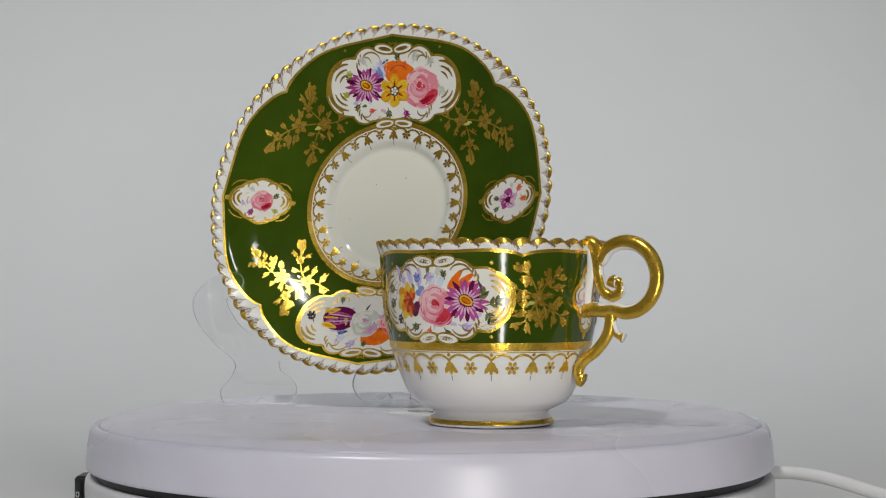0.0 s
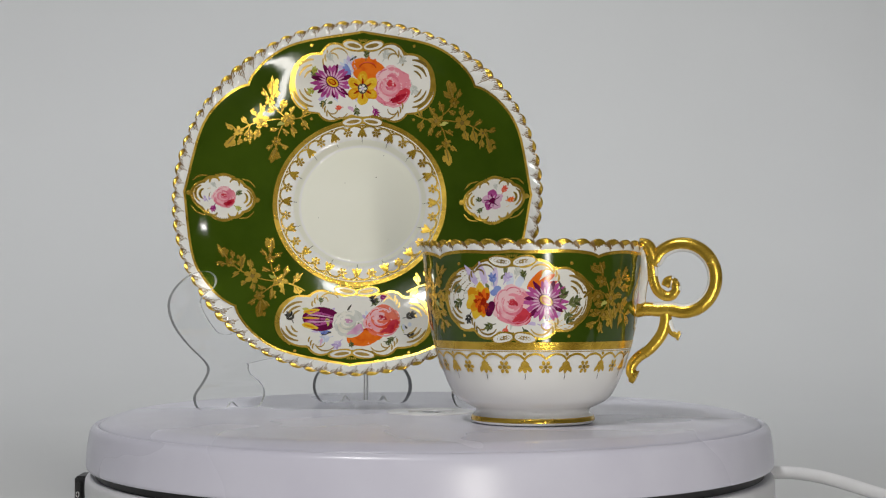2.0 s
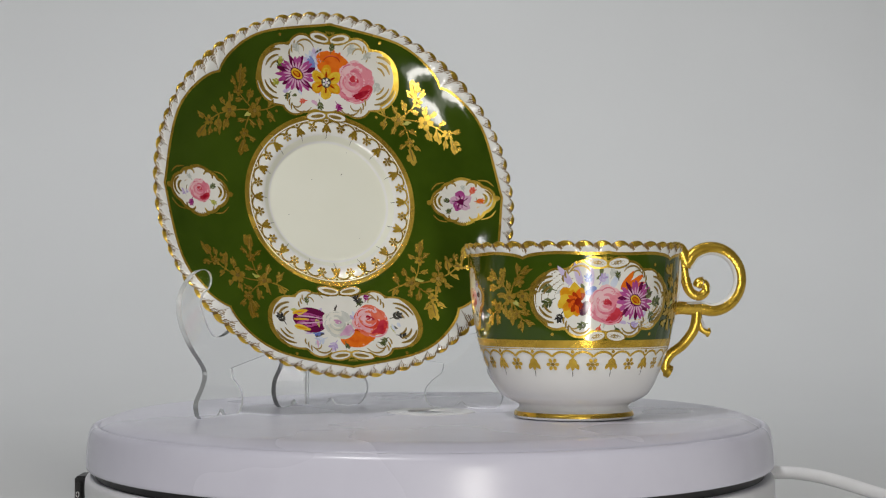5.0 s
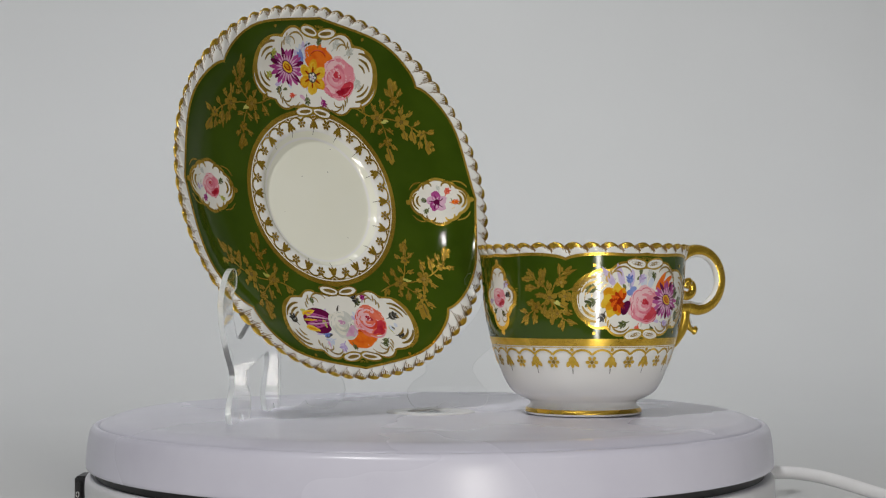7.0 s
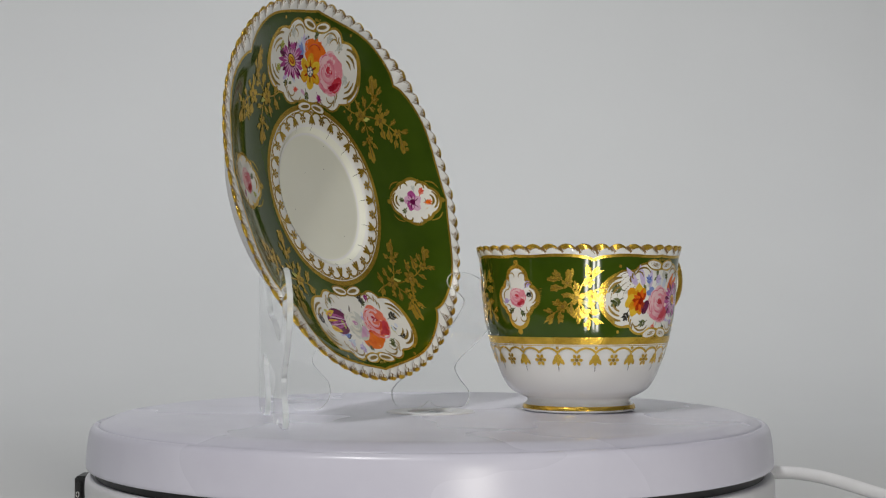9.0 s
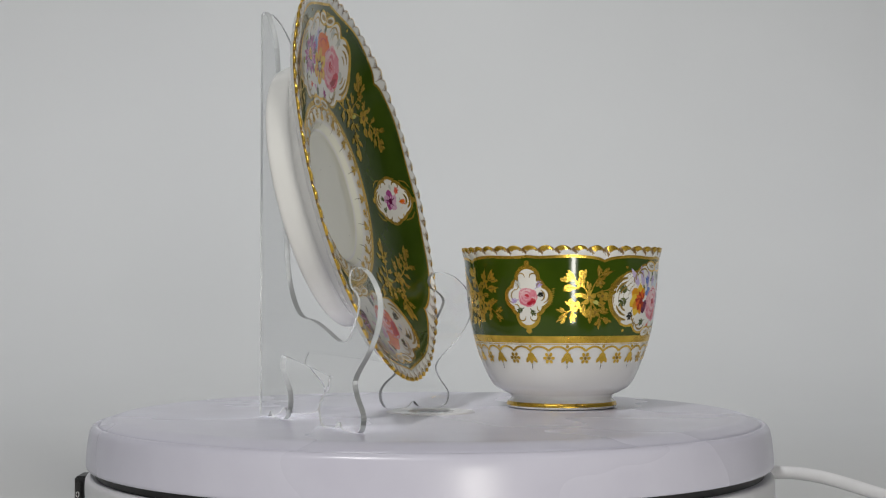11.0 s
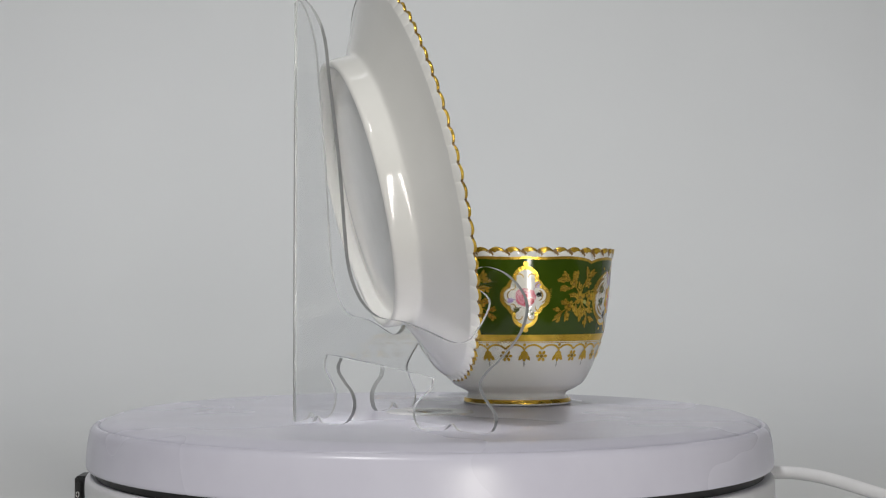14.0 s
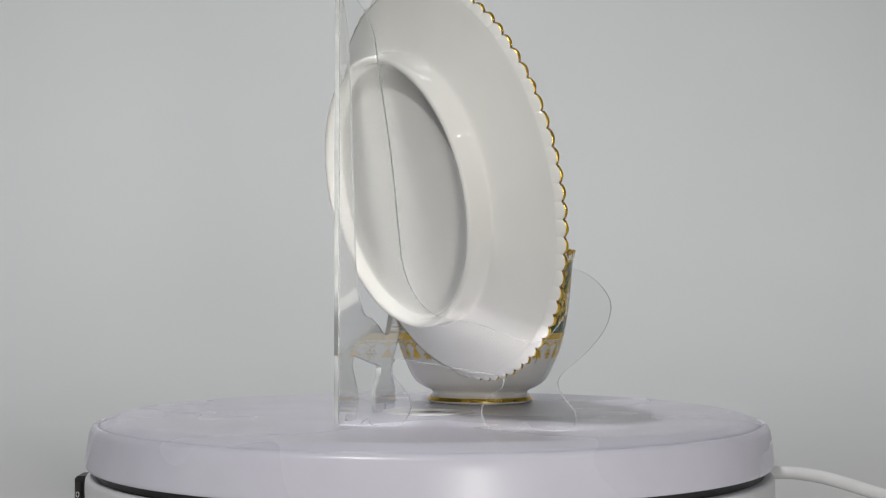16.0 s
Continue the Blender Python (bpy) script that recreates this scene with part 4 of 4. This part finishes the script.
def decorate_cup(ob):
    k = 57.2958 / 37.0
    at = lambda s0, z0: (lambda x, y, lift: on_cup(s0 + x * k, z0 + y, lift))
    polar = lambda a, z, lift: on_cup(math.degrees(a), z, lift)
    ring_band(polar, lambda a: cup_edge(math.degrees(a)) - 0.5, lambda a: cup_edge(math.degrees(a)) + 0.6, ob, "gilt_edge_line", "gilt line under the lip", n=320)
    ring_band(polar, lambda a: 26.0, lambda a: 26.25, ob, "gilt_line", "fine gilt line", n=160)
    unit = 24.0 / (57.2958 / 33.5)
    border(lambda x, y, lift: on_cup(x * 57.2958 / 33.5, y, lift), 15, ob, 20.9, 20.8, 24.9, 23.6, unit, 1.5, 3.3)
    wide = [(0, 0, 11.4), (-8.5, 0, 11.2), (8.5, 0, 11.2), (-17.5, 0, 8.6), (17.5, 0, 8.6), (-8, 7.2, 5.6), (8, 7.2, 5.6), (-16.5, 5, 5.2), (16.5, 5, 5.2), (-9.5, -7.4, 5.2), (9.5, -7.4, 5.2), (-17.5, -4.6, 5.4), (17.5, -4.6, 5.4)]
    for s0 in (0, 180):
        f = at(s0, 43.5)
        p = cartouche(f, wide, ob, "white reserve painted with a bouquet")
        scrollwork(f, 26.6, 13.2, p)
        filler(f, 19, 9, p)
        foliage(f, [(-17, 3, 5, 165, LEAF), (-17.5, 0.5, 5, 210, LEAF), (-15, -4, 4, 240, SHADE), (17, -2, 5.5, 20, LEAF), (17, -3, 5, -60, LEAF), (15.5, -1, 4.5, 70, LEAF), (8, -8, 4.5, -20, LILAC), (-6, -8, 4, 200, LEAF), (3, -9, 3.5, -60, LEAF), (-2, -8.5, 3.4, 250, CORAL), (-6, 4.5, 4, 100, BLUE), (-3, 5, 4, 60, LILAC), (1, 7, 3.6, 70, WASH), (4, 6.5, 3, 100, LEAF)], p)
        b = Brush(f, 0.115)
        for x, y, L, r, m in ((-12, 5, 8, 125, LILAC), (-9, 5, 8, 105, LILAC), (-6, 4, 7, 85, LILAC), (5, 3.6, 8, 52, ORANGE), (6.5, 3.4, 9, 36, ORANGE), (7.5, 3.2, 7.5, 22, CORAL), (-1, 4, 5, 80, PALEBLUE), (1.5, 4, 5.5, 65, PALEBLUE)):
            b.begin("petal")
            b.petal(x, y, L, 2.3, r, m)
        for x, y in ((-5, 3.6), (-4, 2.0), (-6.2, 2.4), (-4.6, 0.6)):
            b.dab(x, y, 1.3, 1.1, 20, BLUE)
        b.done("loose_petals", p, "painted lilac, orange and blue petals")
        o = shifted(f, -11.8, -0.6)
        b = Brush(o, 0.125)
        for a, L, w, m in ((95, 6.4, 4.6, YELLOW), (140, 6.8, 4.8, AMBER), (190, 6.6, 5.0, YELLOW), (235, 6.8, 4.6, YELLOW), (62, 5.2, 3.4, AMBER), (275, 5.4, 3.6, AMBER), (160, 5.6, 3.0, YELLOW), (212, 5.6, 3.0, AMBER)):
            b.begin("petal")
            b.petal(1.2, 0, L, w, a, m, 0.08)
        for i in range(9):
            a = 50 + i * 32
            b.begin("petal")
            b.petal(1.6, 0, 4.2 * random.uniform(0.85, 1.1), 2.0, a, ORANGE if i % 2 else RUST, 0.1)
        b.dab(4.0, -2.4, 2.8, 1.6, 65, PLUM)
        b.dab(1.8, 0, 1.4, 1.0, 60, RUST)
        b.done("marigold", p, "painted amber and rust marigold")
        daisy(shifted(f, 10.8, -0.4), 7.6, p, 21, 0.95)
        rose(shifted(f, 0.4, -2.0), 8.4, p)
    four = [(0, 0, 5.4), (-4.5, 0, 3.6), (4.5, 0, 3.6), (0, 7.2, 3.5), (0, -7.2, 3.5), (-2.8, 3.4, 2.7), (2.8, 3.4, 2.7), (-2.8, -3.4, 2.7), (2.8, -3.4, 2.7)]
    for s0 in (-90, 90):
        f = at(s0, 44.2)
        b = Brush(f, 0.08)
        b.shape((0, 0), union_outline(four, 0, 0, 1.5), GOLD, 6)
        b.dab(0, 12.8, 1.2, 1.0, 90, GOLD)
        b.dab(0, -12.8, 1.2, 1.2, 90, GOLD)
        for q in range(8):
            b.line([(9.2 - 0.02 * q * q, 3 - q * 0.8), (9.8 - 0.02 * q * q, 3.1 - q * 0.82), (10.4 - 0.02 * q * q, 3.2 - q * 0.85)], 0.28, GOLD)
        b.done("gilt_frame", ob, "broad gilt quatrefoil frame")
        f2 = lambda x, y, lift, f=f: f(x, y, lift + 0.03)
        p = cartouche(f2, four, ob, "small white quatrefoil with one rose", False)
        b = Brush(f2, 0.12)
        for q in (-1, 1):
            b.curl(q * 5.2, 0.6, 3.0, (0 if q > 0 else 180) - 70, 140, 0.5, DARKGOLD)
            b.curl(q * 4.4, 0.6, 2.2, (0 if q > 0 else 180) - 70, 140, 0.45, DARKGOLD)
            for u in (1, -1):
                b.curl(q * 2.2, u * 7.6, 1.7, 90 * u - q * u * 100, q * u * 200, 0.45, DARKGOLD, 0.3)
                b.curl(q * 5.0, u * 4.0, 1.6, 45 * u, q * u * 160, 0.4, DARKGOLD, 0.3)
        b.done("scrollwork", p, "gilt scrollwork")
        foliage(f2, [(-2.6, 3, 3.4, 120, WASH), (3, 3, 3.2, 50, LILAC), (3.2, 0.6, 3, 10, SHADE), (-3.4, -1, 3, 190, LILAC), (1, -4.2, 3, -60, LEAF), (-1.4, -4, 3, 210, LEAF)], p)
        rose(shifted(f2, 0, 0), 4.7, p)
    stems = [[(-9, -6), (-4, -3), (0, 0)], [(0, 0), (4, 2), (8, 3)], [(0, 0), (-2, 4), (-6, 7)], [(0, 0), (2, 5), (5, 9)], [(0, 0), (2.5, -4), (5, -8)]]
    leaves = [(-6, 6.4, -10.4, 7.6), (-5, 6.2, -8.4, 10.0), (-3, 4.6, -2.6, 10.2), (-4, 3.6, -9.6, 3.4), (3.6, 7.6, 4.2, 12.2), (4, 8, 8.2, 11.0), (2, 5.2, 6.4, 6.6), (0, 2, -0.6, 6.4), (7, 2.8, 11.0, 5.4), (7.4, 3.0, 11.2, 1.4), (5, 2.2, 8.6, -1.0), (-4.4, -3.2, -9.0, -0.6), (-8, -5.4, -11.0, -9.2), (-6, -4.4, -5.8, -9.0), (-8.4, -5.6, -11.6, -4.2), (-2, -1.6, -2.6, -6.6), (1, -2, -0.4, -9.4), (4.4, -7, 3.6, -11.4), (5, -7.6, 9.2, -9.8), (3, -4.6, 8.2, -5.0), (2, -1.4, 6.8, -2.6), (-1.4, 1.4, -5.6, 0.6)]
    blossoms = [(0, 0, 2.7), (-3.4, 5.4, 1.9), (4.2, 5.6, 1.9), (5.4, 0.6, 2.2), (-5.2, -3.2, 2.1), (2.6, -5.6, 1.9)]
    for s0, flip in ((-54, 1), (54, -1), (-126, -1), (126, 1)):
        spray(shifted(at(s0, 44.0), 0, 0, flip, 1), ob, stems, leaves, blossoms)


decorate_saucer(SAUCER)
decorate_cup(CUP)

# ---- places at REF ----
PSI, LEAN, SPIN = 6.40, 13.25, -0.8
FACE = Matrix.Rotation(radians(PSI), 4, "Z")
SAUCER_AT = Matrix.Translation((-0.03413, 0.01358, 0.08594)) @ FACE @ Matrix.Rotation(radians(90 - LEAN), 4, "X") @ Matrix.Rotation(radians(SPIN), 4, "Z")
STAND_AT = Matrix.Translation((-0.03406, 0.01403, 0.0)) @ FACE @ Matrix.Translation((0, 0.042, 0.0002))
CUP_AT = pose(0.0411, -0.0393, 0.0002, 0, 0, -95.0)


def motions():
    steps = 64
    for ob, at in ((SAUCER, SAUCER_AT), (STAND, STAND_AT), (CUP, CUP_AT)):
        rows = []
        for k in range(steps + 1):
            t = 16.0 * k / steps
            rows.append((t, Matrix.Rotation(radians(TURN * (t - REF)), 4, "Z") @ at))
        walk(ob, rows)
    walk(PLATE, [(16.0 * k / steps, pose(CX, CY, 0, 0, 0, TURN * (16.0 * k / steps - REF))) for k in range(steps + 1)])


motions()
